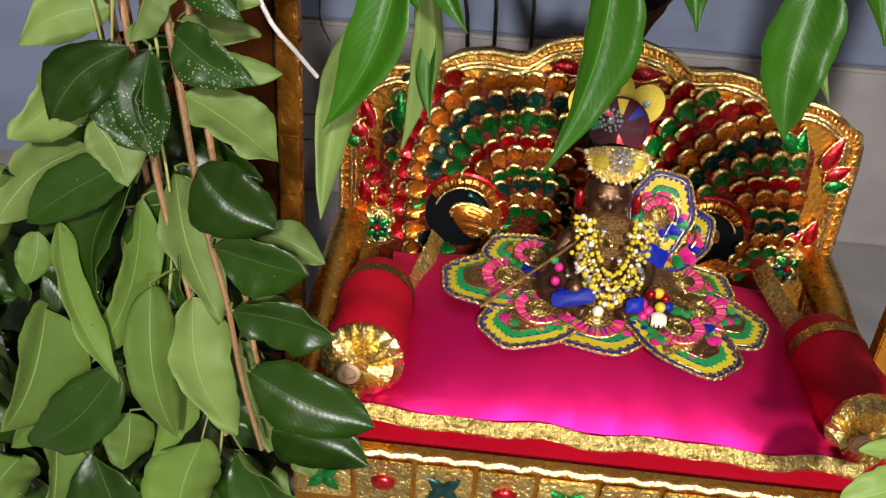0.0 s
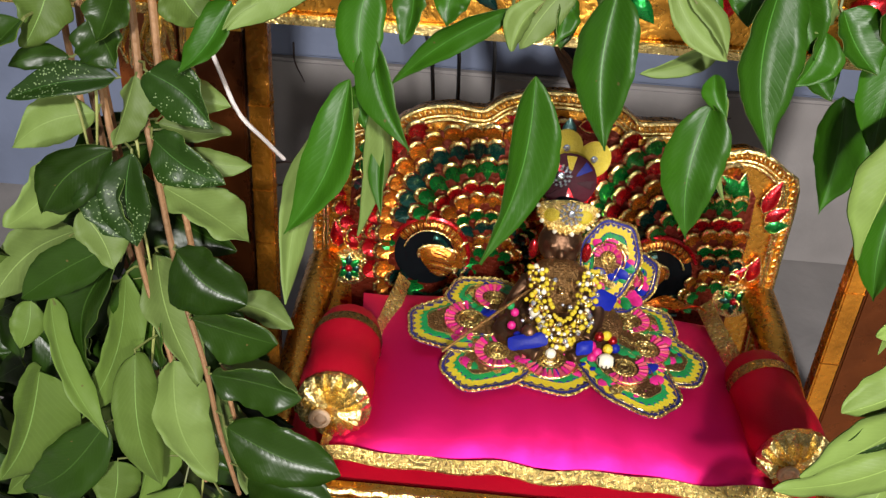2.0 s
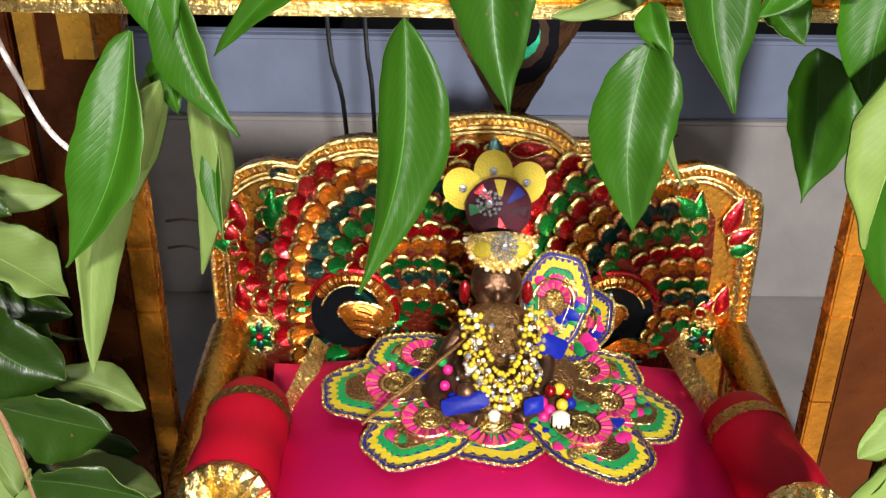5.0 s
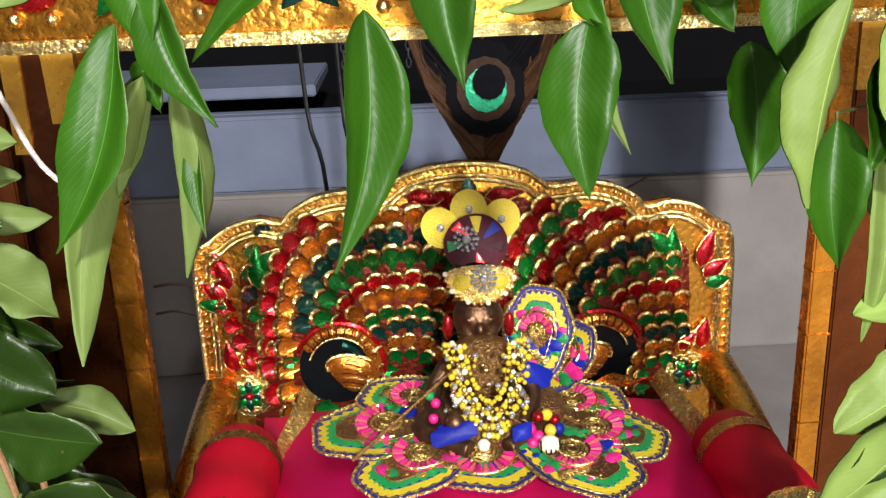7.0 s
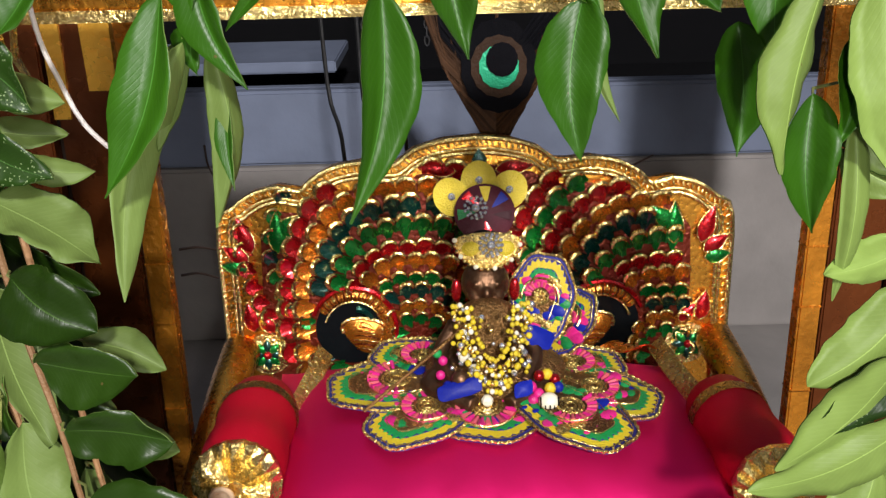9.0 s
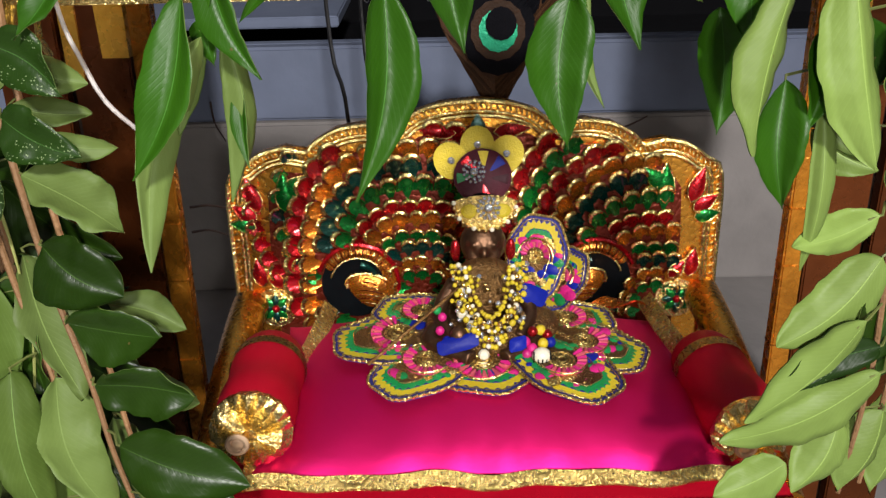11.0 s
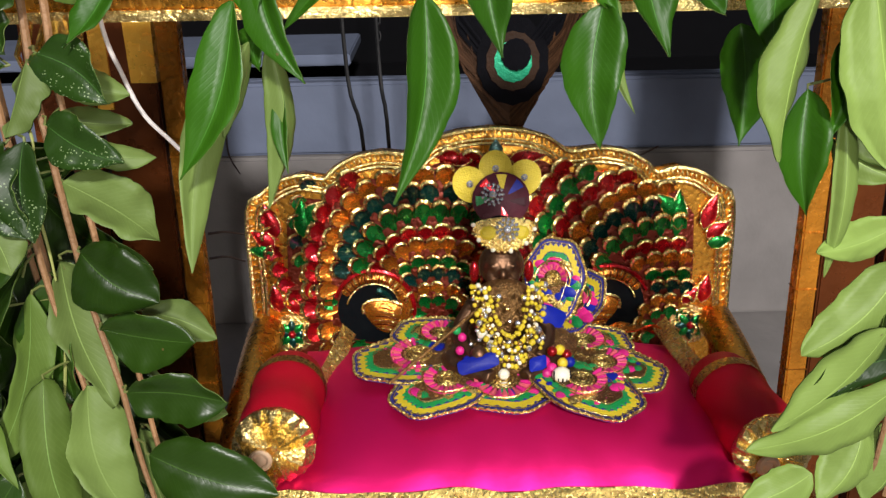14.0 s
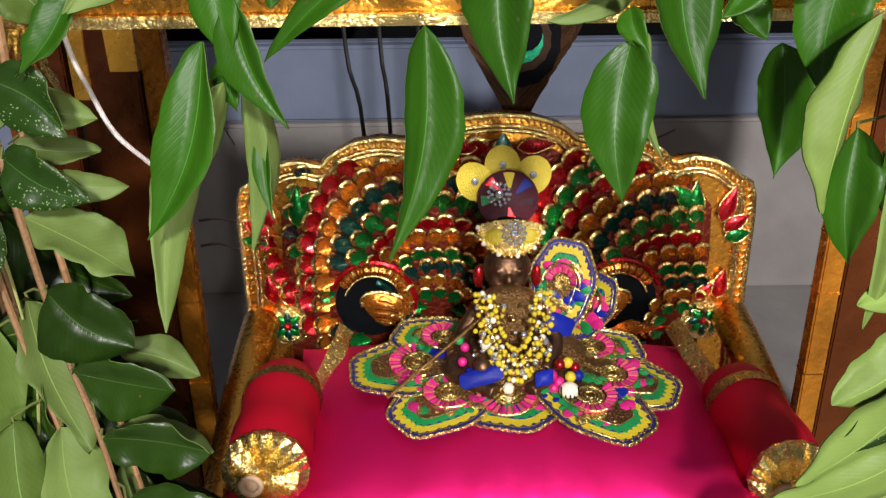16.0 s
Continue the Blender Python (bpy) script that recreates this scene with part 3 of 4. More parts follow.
def bolster(at, yaw, pitch, length=0.050, r=0.0135, group="bolsters"):
    """A round arm cushion along -y with a pleated gold rosette on its front end."""
    ob = thing("bolster", "crimson velvet bolster with gold band and pleated gold rosette end", "bolster", group=group)
    ob.matrix_basis = pose(*at, pitch, 0, yaw)
    bm = bmesh.new()
    prof = [(0.0, 0.0), (r * 0.75, 0.0), (r * 0.95, 0.002), (r, 0.006)] + [(r * (1.0 + 0.03 * math.sin(k)), 0.006 + (length - 0.012) * k / 10) for k in range(1, 11)] + [(r * 0.9, length - 0.002), (0.0, length)]
    rings = []
    n = 28
    for q, y in prof:
        rings.append([bm.verts.new((q * math.cos(math.tau * k / n), y, q * math.sin(math.tau * k / n))) for k in range(n)])
    for a, c in zip(rings, rings[1:]):
        for k in range(n):
            bm.faces.new((a[k], c[k], c[(k + 1) % n], a[(k + 1) % n]))
    bmesh.ops.remove_doubles(bm, verts=bm.verts[:], dist=1e-5)
    part("cover", bm, M["velvet"], ob)
    # lace band
    bm = bmesh.new()
    a, c = ([bm.verts.new((r * 1.06 * math.cos(math.tau * k / 32), y, r * 1.06 * math.sin(math.tau * k / 32))) for k in range(32)] for y in (0.0345, 0.0395))
    for k in range(32):
        bm.faces.new((a[k], c[k], c[(k + 1) % 32], a[(k + 1) % 32]))
    bmesh.ops.solidify(bm, geom=bm.faces[:], thickness=0.0006)
    part("lace_band", bm, M["gold_lace"], ob)
    # rosette of pleats
    bm = bmesh.new()
    n = 36
    rings = []
    for q, y, dip in ((1.0, 0.0015, 0.0006), (1.04, -0.0010, 0.0014), (0.80, -0.0034, 0.0026), (0.45, -0.0046, 0.0016), (0.18, -0.0048, 0.0004)):
        rings.append([bm.verts.new((r * q * (1 + 0.02 * math.sin(5 * k)) * math.cos(math.tau * (k + 0.3 * math.sin(k * 2.1)) / n), y - dip * (k % 2), r * q * math.sin(math.tau * (k + 0.3 * math.sin(k * 2.1)) / n))) for k in range(n)])
    for outer, lower in zip(rings, rings[1:]):
        for k in range(n):
            j = (k + 1) % n
            bm.faces.new((outer[k], outer[j], lower[j], lower[k]))
    inner = rings[-1]
    bm.faces.new(inner)
    part("rosette", bm, M["gold_bright"], ob, "pleated gold rosette", smooth=False)
    bm = bmesh.new()
    ring = [(0.0030 * math.cos(math.tau * k / 16), -0.0068, 0.0030 * math.sin(math.tau * k / 16)) for k in range(16)]
    tube(ring, 0.0011, n=6, bm=bm, closed=True)
    ball(0.0026, (0, -0.0062, 0), 1, 0.5, 1, bm=bm)
    part("button", bm, M["cream"], ob, "cream button", pose(-0.004, 0, -0.002))
    return ob


bolster((-0.0815, -0.118, 0.1225), 2, -5)
bolster((0.0885, -0.116, 0.1140), 3, -2)

# ---- figurine and its clothes ----
bm = bmesh.new()
ball(0.0092, (0.0003, -0.0475, 0.1550), 1.0, 0.92, 1.0, 20, bm)
ball(0.0052, (0.0, -0.0535, 0.1485), 1, 1, 0.9, 14, bm)
ball(0.0125, (0.0, -0.057, 0.1385), 1.0, 0.8, 0.95, 18, bm)
ball(0.0165, (0.0, -0.062, 0.128), 1.15, 0.95, 0.5, 18, bm)
for sign in (-1, 1):
    tube(smooth_line([(sign * 0.011, -0.057, 0.143), (sign * 0.0175, -0.066, 0.1345), (sign * 0.012, -0.079, 0.130)], 5), 0.0034, 0.0026, 8, bm)
    tube(smooth_line([(sign * 0.006, -0.062, 0.129), (sign * 0.021, -0.074, 0.1275), (sign * 0.006, -0.087, 0.1265)], 5), 0.005, 0.0034, 8, bm)
ball(0.0021, (0.0003, -0.0563, 0.1545), 0.8, 1, 1.2, 10, bm)
ball(0.0030, (0.0003, -0.0550, 0.1500), 1.1, 0.8, 0.7, 10, bm)
for sign in (-1, 1):
    ball(0.0030, (0.0003 + sign * 0.0040, -0.0532, 0.1522), 1, 0.8, 1, 10, bm)
    ball(0.0014, (0.0003 + sign * 0.0038, -0.0548, 0.1575), 1.2, 0.8, 0.7, 10, bm)
figurine = part("figurine", bm, M["brass"])
skin = figurine.modifiers.new("one_skin", "REMESH")
skin.mode, skin.voxel_size, skin.use_smooth_shade = "VOXEL", 0.0007, True
tagged(figurine, "small aged brass seated figurine on an embroidered cloth", "figurine")

skirt = thing("embroidered_skirt", "scalloped skirt embroidered in blue, yellow, green and pink", "clothing")


def petal_layer(length, width, shrink, n=40):
    """Rounded petal that narrows to its root; shrink draws the edge inward."""
    pts = []
    for k in range(n):
        a = math.tau * k / n
        x, y = math.sin(a), -math.cos(a)
        wob = 1 + 0.03 * math.cos(7 * a)
        pts.append(((width / 2 - shrink) * x * (1 - 0.22 * (1 - y) * 0.5) * wob, length * 0.56 + (length * 0.46 - shrink) * y * wob))
    return pts


def skirt_petal(at, turn, length, width, tip_down=0.0, roll=0.0):
    m = Matrix.Translation(at) @ Matrix.Rotation(radians(turn), 4, "Z") @ pose(0, 0, 0, -tip_down, roll, 0)
    base = part("petal", slab(petal_layer(length, width, 0), 0.0006, bulge=0.0004), M["navy"], skirt, "navy scalloped petal with gold cord edge", m)
    rim = [(x * (1 + 0.012 * (k % 2)), y, 0.0007 + 0.0005 * (k % 2)) for k, (x, y) in enumerate(petal_layer(length, width, 0.0002, 110))]
    part("cord_edge", tube(rim, 0.00055, n=6, closed=True), M["gold_lace"], base)
    for shrink, z, mat in ((0.0036, 0.0008, "yellow"), (0.0058, 0.0012, "navy"), (0.0066, 0.0015, "leafgreen"), (0.0084, 0.0018, "net")):
        if width / 2 - shrink < 0.002:
            continue
        pts = petal_layer(length, width, shrink)
        if mat in ("yellow", "leafgreen"):
            pts = petal_layer(length, width, shrink, 64)
            cy = length * 0.56
            pts = [(x * (1.0 + 0.09 * (k % 2)), cy + (y - cy) * (1.0 + 0.09 * (k % 2))) for k, (x, y) in enumerate(pts)]
        part("embroidery", slab(pts, 0.0004, bulge=0.0003, z0=z - 0.0004), M[mat], base)
    for shrink in (0.0019, 0.0082):
        part("gold_cord", tube([(x, y, 0.0009 + 0.16 * shrink) for x, y in petal_layer(length, width, shrink)], 0.00022, n=5, closed=True), M["gold_bright"], base)
    # fan of stitches and sequins
    r = min(width, length) * 0.5 - 0.0082
    for k in range(13):
        a = radians(-84 + 14 * k)
        c = (0.0, length * 0.60)
        pts = [(c[0] + q * math.sin(a) * r, c[1] + q * math.cos(a) * r, 0.0027) for q in (0.58, 0.75, 0.92)]
        part("stitch", tube(pts, 0.0005, 0.0012, 6), M["pink" if k % 2 == 0 else "coral"], base)
    arch = [(0.5 * width * 0.50 * math.sin(radians(q)), length * 0.60 + 0.5 * width * 0.50 * math.cos(radians(q)), 0.0030) for q in range(-100, 101, 10)]
    part("gold_cord", tube(arch, 0.00045, n=5), M["gold_bright"], base)
    for q in (0.18, 0.32, 0.46):
        ring = [(q * r * math.sin(math.tau * k / 14), length * 0.60 + q * r * math.cos(math.tau * k / 14), 0.0024) for k in range(14)]
        part("gold_ring", tube(ring, 0.0005, n=5, closed=True), M["gold_lace"], base)
    for k in range(44):
        a = rng.uniform(-3.1, 3.1)
        q = width / 2 * (rng.uniform(0.50, 0.72) if abs(a) < 2.0 else rng.uniform(0.3, 0.85))
        s = rng.uniform(0.0009, 0.0015) if k % 3 else rng.uniform(0.0020, 0.0030)
        part("sequin", ball(s, (q * math.sin(a) * 0.95, length * 0.56 + (length * 0.46 - 0.004) * math.cos(a) * q * 2 / width, 0.0015), 1.3, 0.9, 0.35, 8), M[rng.choice(("leafgreen", "leafgreen", "pink", "pink", "blue", "gold_lace"))], base)
    return base


C = Vector((0.004, -0.062, 0.1242))
skirt_petal(C + Vector((0, 0, 0.0008)), 97, 0.063, 0.040, 2)      # left
skirt_petal(C + Vector((0, 0, 0.0016)), 131, 0.058, 0.036, 4)
skirt_petal(C + Vector((0, 0, 0.0024)), 166, 0.040, 0.046, 8)     # front
skirt_petal(C + Vector((0, 0, 0.0028)), 219, 0.060, 0.036, 3)     # front right
skirt_petal(C + Vector((0, 0, 0.0020)), 246, 0.060, 0.036, 3)     # right
skirt_petal(C + Vector((0, 0, 0.0004)), 70, 0.050, 0.034, 0)      # rear left
skirt_petal(C + Vector((0, 0, 0.0004)), 276, 0.048, 0.034, 1)
skirt_petal((0.0185, -0.052, 0.1235), -24, 0.041, 0.029, -66)      # standing drape
skirt_petal((0.024, -0.054, 0.1225), -55, 0.032, 0.024, -52)
part("waist_net", ball(0.021, (0.003, -0.064, 0.1275), 1.25, 0.95, 0.34, 24), M["net"], skirt, "gold net waist")
for x, y, z, turn, w, h in ((-0.011, -0.083, 0.1315, -8, 0.017, 0.0055), (0.011, -0.084, 0.1315, 4, 0.007, 0.005), (0.0185, -0.062, 0.1395, 35, 0.013, 0.007)):
    fold = [(0.46 * w * math.copysign(abs(math.cos(q)) ** 0.45, math.cos(q)), 0.54 * h * math.copysign(abs(math.sin(q)) ** 0.45, math.sin(q)) + 0.0008 * math.sin(2.5 * math.cos(q))) for q in [math.tau * k / 32 for k in range(32)]]
    part("blue_sash", slab(fold, 0.0007, bulge=0.0012), M["blue"], skirt, "royal blue satin piece", pose(x, y - 0.0012, z, 52, turn, 0))

part("bodice", ball(0.0135, (0.0005, -0.0585, 0.1400), 1.05, 0.85, 0.98, 20), M["net"], skirt, "gold net bodice")
# necklaces
garland = thing("bead_garland", "yellow and pearl bead garlands round the figurine's neck", "necklace")
for radius, drop, mats, size in ((0.0115, 0.022, ("yellow", "yellow", "pearl"), 0.00125), (0.009, 0.0165, ("pearl", "yellow"), 0.0012), (0.014, 0.0195, ("crystal", "yellow", "yellow"), 0.0014), (0.0075, 0.012, ("yellow",), 0.0012), (0.0128, 0.0145, ("yellow", "gold_bright"), 0.0013), (0.0105, 0.019, ("yellow", "crystal", "gold_bright"), 0.0012)):
    n = 26
    for k in range(n + 1):
        a = math.pi * k / n
        x = radius * math.cos(a) + 0.0015
        z = 0.1545 - drop * 1.08 * max(0.0, math.sin(a)) ** 1.3 + rng.uniform(-0.0006, 0.0006)
        y = -0.0655 - 0.0115 * math.sin(a) - 0.0015 * rng.random() - (0.1545 - z) * 0.35
        part("bead", ball(size * rng.uniform(0.55, 0.95), (x, y, z), seg=8), M[mats[k % len(mats)]], garland)
for k in range(80):
    x, h = rng.uniform(-0.0135, 0.0145), rng.uniform(0.0, 1.0)
    z = 0.1530 - 0.0195 * h
    y = -0.0675 - 0.0095 * h - 0.0035 * (1 - (x / 0.0125) ** 2) - rng.uniform(0, 0.0015)
    part("bead", ball(rng.uniform(0.0007, 0.0012), (x, y, z), seg=7), M[rng.choice(("yellow", "gold_bright", "net", "net", "crystal"))], garland)
for x, z, y in ((-0.0015, 0.1275, -0.0855), (-0.0015, 0.1235, -0.088), (0.010, 0.144, -0.0715), (0.0115, 0.1385, -0.072), (-0.009, 0.1395, -0.076), (-0.0055, 0.136, -0.079)):
    part("crystal_bead", ball(0.0022, (x, y, z), seg=8), M["crystal" if x > 0 else "pearl"], garland, smooth=False)

# bangle of coloured beads and a striped bead beside the hand
bangle = thing("bead_bangle", "cluster of red, pink and yellow beads on the skirt", "bangle")
for k, (x, y, z, mat) in enumerate(((0.014, -0.083, 0.131, "pink"), (0.017, -0.080, 0.1335, "red"), (0.020, -0.079, 0.1335, "yellow"), (0.0225, -0.080, 0.132, "red"), (0.0165, -0.0845, 0.129, "pink"), (0.0205, -0.0835, 0.1305, "yellow"), (0.0235, -0.082, 0.130, "blue"), (0.0145, -0.086, 0.1275, "pink"))):
    part("bead", ball(0.0021, (x, y, z), seg=10), M[mat], bangle)
striped = part("striped_bead", ball(0.0036, (0.0195, -0.0885, 0.1285), 1.0, 0.9, 0.85, 14), M["pearl"])
tagged(striped, "white bead with dark stripes resting on the skirt", "bead")
for k in range(5):
    part("stripe", tube([(0.0165 + 0.0015 * k, -0.0895 - 0.0022 * math.cos((k - 2) * 0.5), 0.1262 + 0.0005), (0.0165 + 0.0015 * k, -0.0918 + 0.0006 * abs(k - 2), 0.1285), (0.0165 + 0.0015 * k, -0.0895, 0.1308)], 0.0003, n=4), M["black"], striped)
arm_beads = thing("bead_bracelet", "pink, blue and brass beads at the figurine's arm", "bracelet")
for x, y, z, mat in ((-0.0165, -0.073, 0.1365, "pink"), (-0.0175, -0.077, 0.133, "pink"), (-0.0150, -0.080, 0.1305, "blue"), (-0.0185, -0.072, 0.139, "leafgreen"), (-0.0105, -0.081, 0.1335, "brass")):
    part("bead", ball(0.0018 if mat != "brass" else 0.0034, (x, y, z), seg=9), M[mat], arm_beads)
flute = part("flute", tube([(-0.044, -0.090, 0.1275), (-0.026, -0.078, 0.137), (-0.010, -0.068, 0.146)], 0.0006, n=6), M["net"])
tagged(flute, "thin brown stick lying across the skirt", "stick")

# turban
turban = thing("turban", "jewelled turban with yellow petals on the figurine's head", "headdress")
bm = slab([(0.0118 * math.cos(radians(a)), 0.0105 * math.sin(radians(a)) if a > 180 else 0.0028 * math.sin(radians(a))) for a in range(0, 360, 15)], 0.004, bulge=0.002)
visor = part("visor", bm, M["gold_lace"], turban, "gold crescent visor with yellow patches", pose(0.0010, -0.0465, 0.1714, 62, 0, 0))
for k in range(17):
    a = radians(180 + 180 * k / 16)
    part("pearl", ball(0.0010, (0.0120 * math.cos(a), 0.0107 * math.sin(a), 0.0042), seg=8), M["gold_bright" if k % 3 else "pearl"], visor)
for x, mat in ((-0.006, "yellow"), (0.0062, "yellow")):
    part("visor_patch", ball(0.0030, (x, -0.0032, 0.0050), 1.2, 1, 0.4, 10), M[mat], visor)


def rosette_gem(name, at, r, parent, rx):
    gem = part(name, ball(r * 0.42, (0, 0, 0.0012), 1, 1, 0.6, 8), M["crystal"], parent, "silver crystal brooch", pose(*at, rx, 0, 0), smooth=False)
    for ring, n in ((0.62, 8), (0.95, 13)):
        for k in range(n):
            a = math.tau * k / n
            part("crystal", ball(r * 0.2, (r * ring * math.cos(a), r * ring * math.sin(a), 0.0008), seg=6), M["crystal"], gem, smooth=False)
    return gem


rosette_gem("visor_brooch", (0.0020, -0.0535, 0.1724), 0.0042, turban, 62)
bm = slab([(0.0114 * math.cos(math.tau * k / 24), 0.0108 * math.sin(math.tau * k / 24)) for k in range(24)], 0.002, bulge=0.0012)
disc = part("turban_disc", bm, M["garnet"], turban, "dark iridescent disc", pose(0.0006, -0.0385, 0.1795, 66, 0, 0))
for k, mat in enumerate(("garnet", "blue", "yellow", "red", "leafgreen", "garnet", "red")):
    a0 = radians(-20 + 48 * k)
    seg = [(0.0022 * math.cos(a0), 0.0022 * math.sin(a0))] + [(0.0102 * math.cos(a0 + radians(q)), 0.0098 * math.sin(a0 + radians(q))) for q in (0, 8, 16, 24)]
    part("disc_stripe", slab(seg, 0.0004, z0=0.0026, bulge=0.0002), M[mat], disc)
rosette_gem("disc_brooch", (-0.0028, -0.0405, 0.1822), 0.0042, turban, 66)
part("turban_back", ball(0.0090, (0.0005, -0.0420, 0.1665), 1.05, 0.95, 0.95, 16), M["black"], turban, "dark silk turban wrap")
for x, z, y, turn in ((-0.0115, 0.1840, -0.0325, 32), (-0.0010, 0.1895, -0.030, 0), (0.0105, 0.1860, -0.0315, -30)):
    bm = slab([(0.0068 * math.cos(math.tau * k / 20) * 1.0, 0.0068 * math.sin(math.tau * k / 20) * 1.12) for k in range(20)], 0.0006, bulge=0.0005)
    pet = part("yellow_petal", bm, M["yellow"], turban, "yellow felt petal", pose(x, y, z, 68, 0, 0) @ pose(0, 0, 0, 0, 0, turn))
    part("petal_stone", ball(0.0016, (0, 0, 0.0012), 1, 1, 0.7, 8), M["crystal"], pet, smooth=False)
part("plume_tip", slab(petal_outline(0.008, 0.006, 6), 0.0006, bulge=0.0004), M["teal"], turban, "dark teal tip", pose(-0.0005, -0.027, 0.1930, 70, 0, 0))
for sign in (-1, 1):
    part("ear_drop", ball(0.0034, (sign * 0.0108, -0.053, 0.1545), 0.6, 0.6, 1.4, 10), M["red"], turban, "red ear tassel")


# ---- swing frame ----
def swing_post(sign):
    """A square post faced with foil strips, leaning back a little."""
    ob = thing("swing_post", "wooden swing post wrapped in gold and amber foil", "post", group="swing posts")
    ob.matrix_basis = pose(-0.121 if sign < 0 else 0.125, -0.050, 0.0, -5.0, 0, 0)
    s = sign

    def strip(name, x0, x1, y0, y1, mat, label="", z0=0.0, z1=0.33):
        a, b = sorted((s * x0, s * x1))
        return part(name, box(a, b, y0, y1, z0, z1, 0.0007), mat, ob, label)

    strip("core", 0.009, 0.060, 0.006, 0.016, M["brown"], "dark wooden core")
    strip("inner_strip", 0.0, 0.0085, -0.002, 0.0055, M["orange_foil"], "amber foil edge strip")
    strip("maroon_strip", 0.036, 0.060, -0.001, 0.0055, M["maroon"], "maroon lacquered strip")
    # foil facets that narrow downwards
    for pts in (((0.0105, 0.228), (0.0205, 0.228), (0.0230, 0.33), (0.0098, 0.33)), ((0.0285, 0.218), (0.0345, 0.218), (0.0352, 0.33), (0.0275, 0.33))):
        bm = bmesh.new()
        lo = [bm.verts.new((s * x, 0.0055, z)) for x, z in pts]
        hi = [bm.verts.new((s * x, 0.0002, z)) for x, z in pts]
        for k in range(4):
            bm.faces.new((lo[k], lo[(k + 1) % 4], hi[(k + 1) % 4], hi[k]))
        bm.faces.new(hi)
        part("foil_facet", bm, M["crumple"], ob, "crumpled bright gold foil", smooth=False)
    strip("lower_strip", 0.011, 0.0335, 0.0015, 0.0055, M["maroon"], "brown foil lower strip", 0.0, 0.33)
    for k in range(4):
        strip("binding", -0.0003, 0.0088, -0.0026, 0.0058, M["orange_foil"], "", 0.100 + 0.031 * k + 0.006 * (k % 2), 0.1006 + 0.031 * k + 0.006 * (k % 2))
    return ob


for sign in (-1, 1):
    swing_post(sign)

bar = thing("top_bar", "gilded cross bar set with red and green stones over the throne", "beam")
part("beam", box(-0.175, 0.175, -0.112, -0.098, 0.2635, 0.292, 0.001), M["gold"], bar)
part("lower_edge", box(-0.175, 0.175, -0.1150, -0.100, 0.2610, 0.2640, 0.0006), M["gold_bright"], bar)
part("upper_edge", box(-0.175, 0.175, -0.1150, -0.100, 0.2915, 0.2945, 0.0006), M["gold_bright"], bar)
for k in range(17):
    x = -0.168 + 0.021 * k
    if k % 2:
        part("red_stone", ball(0.0062, (x, -0.1125, 0.2755), 1.1, 0.5, 0.9, 12), M["red"], bar)
        for q in range(6):
            a = math.tau * q / 6
            part("gold_bead", ball(0.0018, (x + 0.0085 * math.cos(a), -0.1128, 0.2755 + 0.0080 * math.sin(a)), seg=8), M["gold_bright"], bar)
    else:
        for q in range(4):
            m = Matrix.Translation((x, -0.1125, 0.2755)) @ Matrix.Rotation(radians(90), 4, "X") @ Matrix.Rotation(radians(45 + 90 * q), 4, "Z")
            part("green_stone", slab(petal_outline(0.0095, 0.005, 6), 0.0006, bulge=0.001), M["teal" if k % 4 else "green"], bar, "", m)
sparkle = thing("foil_tassel", "crumpled gold foil tassel at the end of the bar", "decoration")
for k in range(14):
    a = rng.uniform(-0.008, 0.008)
    part("foil_strip", tube([(-0.127 + a, -0.118, 0.262), (-0.127 + a * 1.2 + rng.uniform(-0.002, 0.002), -0.121 + rng.uniform(-0.003, 0.003), 0.254), (-0.127 + a * 1.3, -0.119, 0.2465 + rng.uniform(0, 0.003))], 0.0009, 0.0007, 4), M["gold_bright"], sparkle)

# ---- behind the throne ----
feather = thing("peacock_feather", "peacock feather with green eye standing behind the throne", "feather")
root = Vector((0.011, 0.038, 0.150))
part("shaft", tube([root, root + Vector((0.001, 0.004, 0.06)), root + Vector((0.0, 0.008, 0.13))], 0.0012, 0.0006, 6), M["barb"], feather)
EYE_AT = root + Vector((0.001, 0.004, 0.066))
for k in range(110):
    sgn = 1 if k % 2 else -1
    s = k / 110
    out = 0.006 + 0.026 * min(1.0, s * 1.9)
    a = root + Vector((0, 0.002, 0.022 + 0.045 * s))
    mid = a + Vector((sgn * out * 0.75, rng.uniform(0.0, 0.003), 0.014 + 0.020 * s))
    end = a + Vector((sgn * out * rng.uniform(0.9, 1.15), rng.uniform(0, 0.005), 0.036 + 0.024 * s + rng.uniform(0, 0.006)))
    part("barb", tube([a, mid, end], 0.0009, 0.0004, 4), M["barb" if s < 0.72 else "plume"], feather)
for rx, rz, dy, mat in ((0.0165, 0.020, -0.0030, "plume"), (0.0122, 0.0132, -0.0042, "barb"), (0.0086, 0.0092, -0.0054, "eyegreen"), (0.0068, 0.0072, -0.0066, "plume")):
    bm = slab([(rx * math.cos(math.tau * k / 28) * (1 + 0.04 * (k % 2)), rz * math.sin(math.tau * k / 28) * (1 + 0.04 * (k % 2))) for k in range(28)], 0.0006, bulge=0.0005)
    part("eye_ring", bm, M[mat], feather, "", Matrix.Translation(EYE_AT + Vector((0.0012 * (rx < 0.008), dy, 0.004 + 0.0034 * (rx < 0.008)))) @ pose(0, 0, 0, 82, 0, 0))

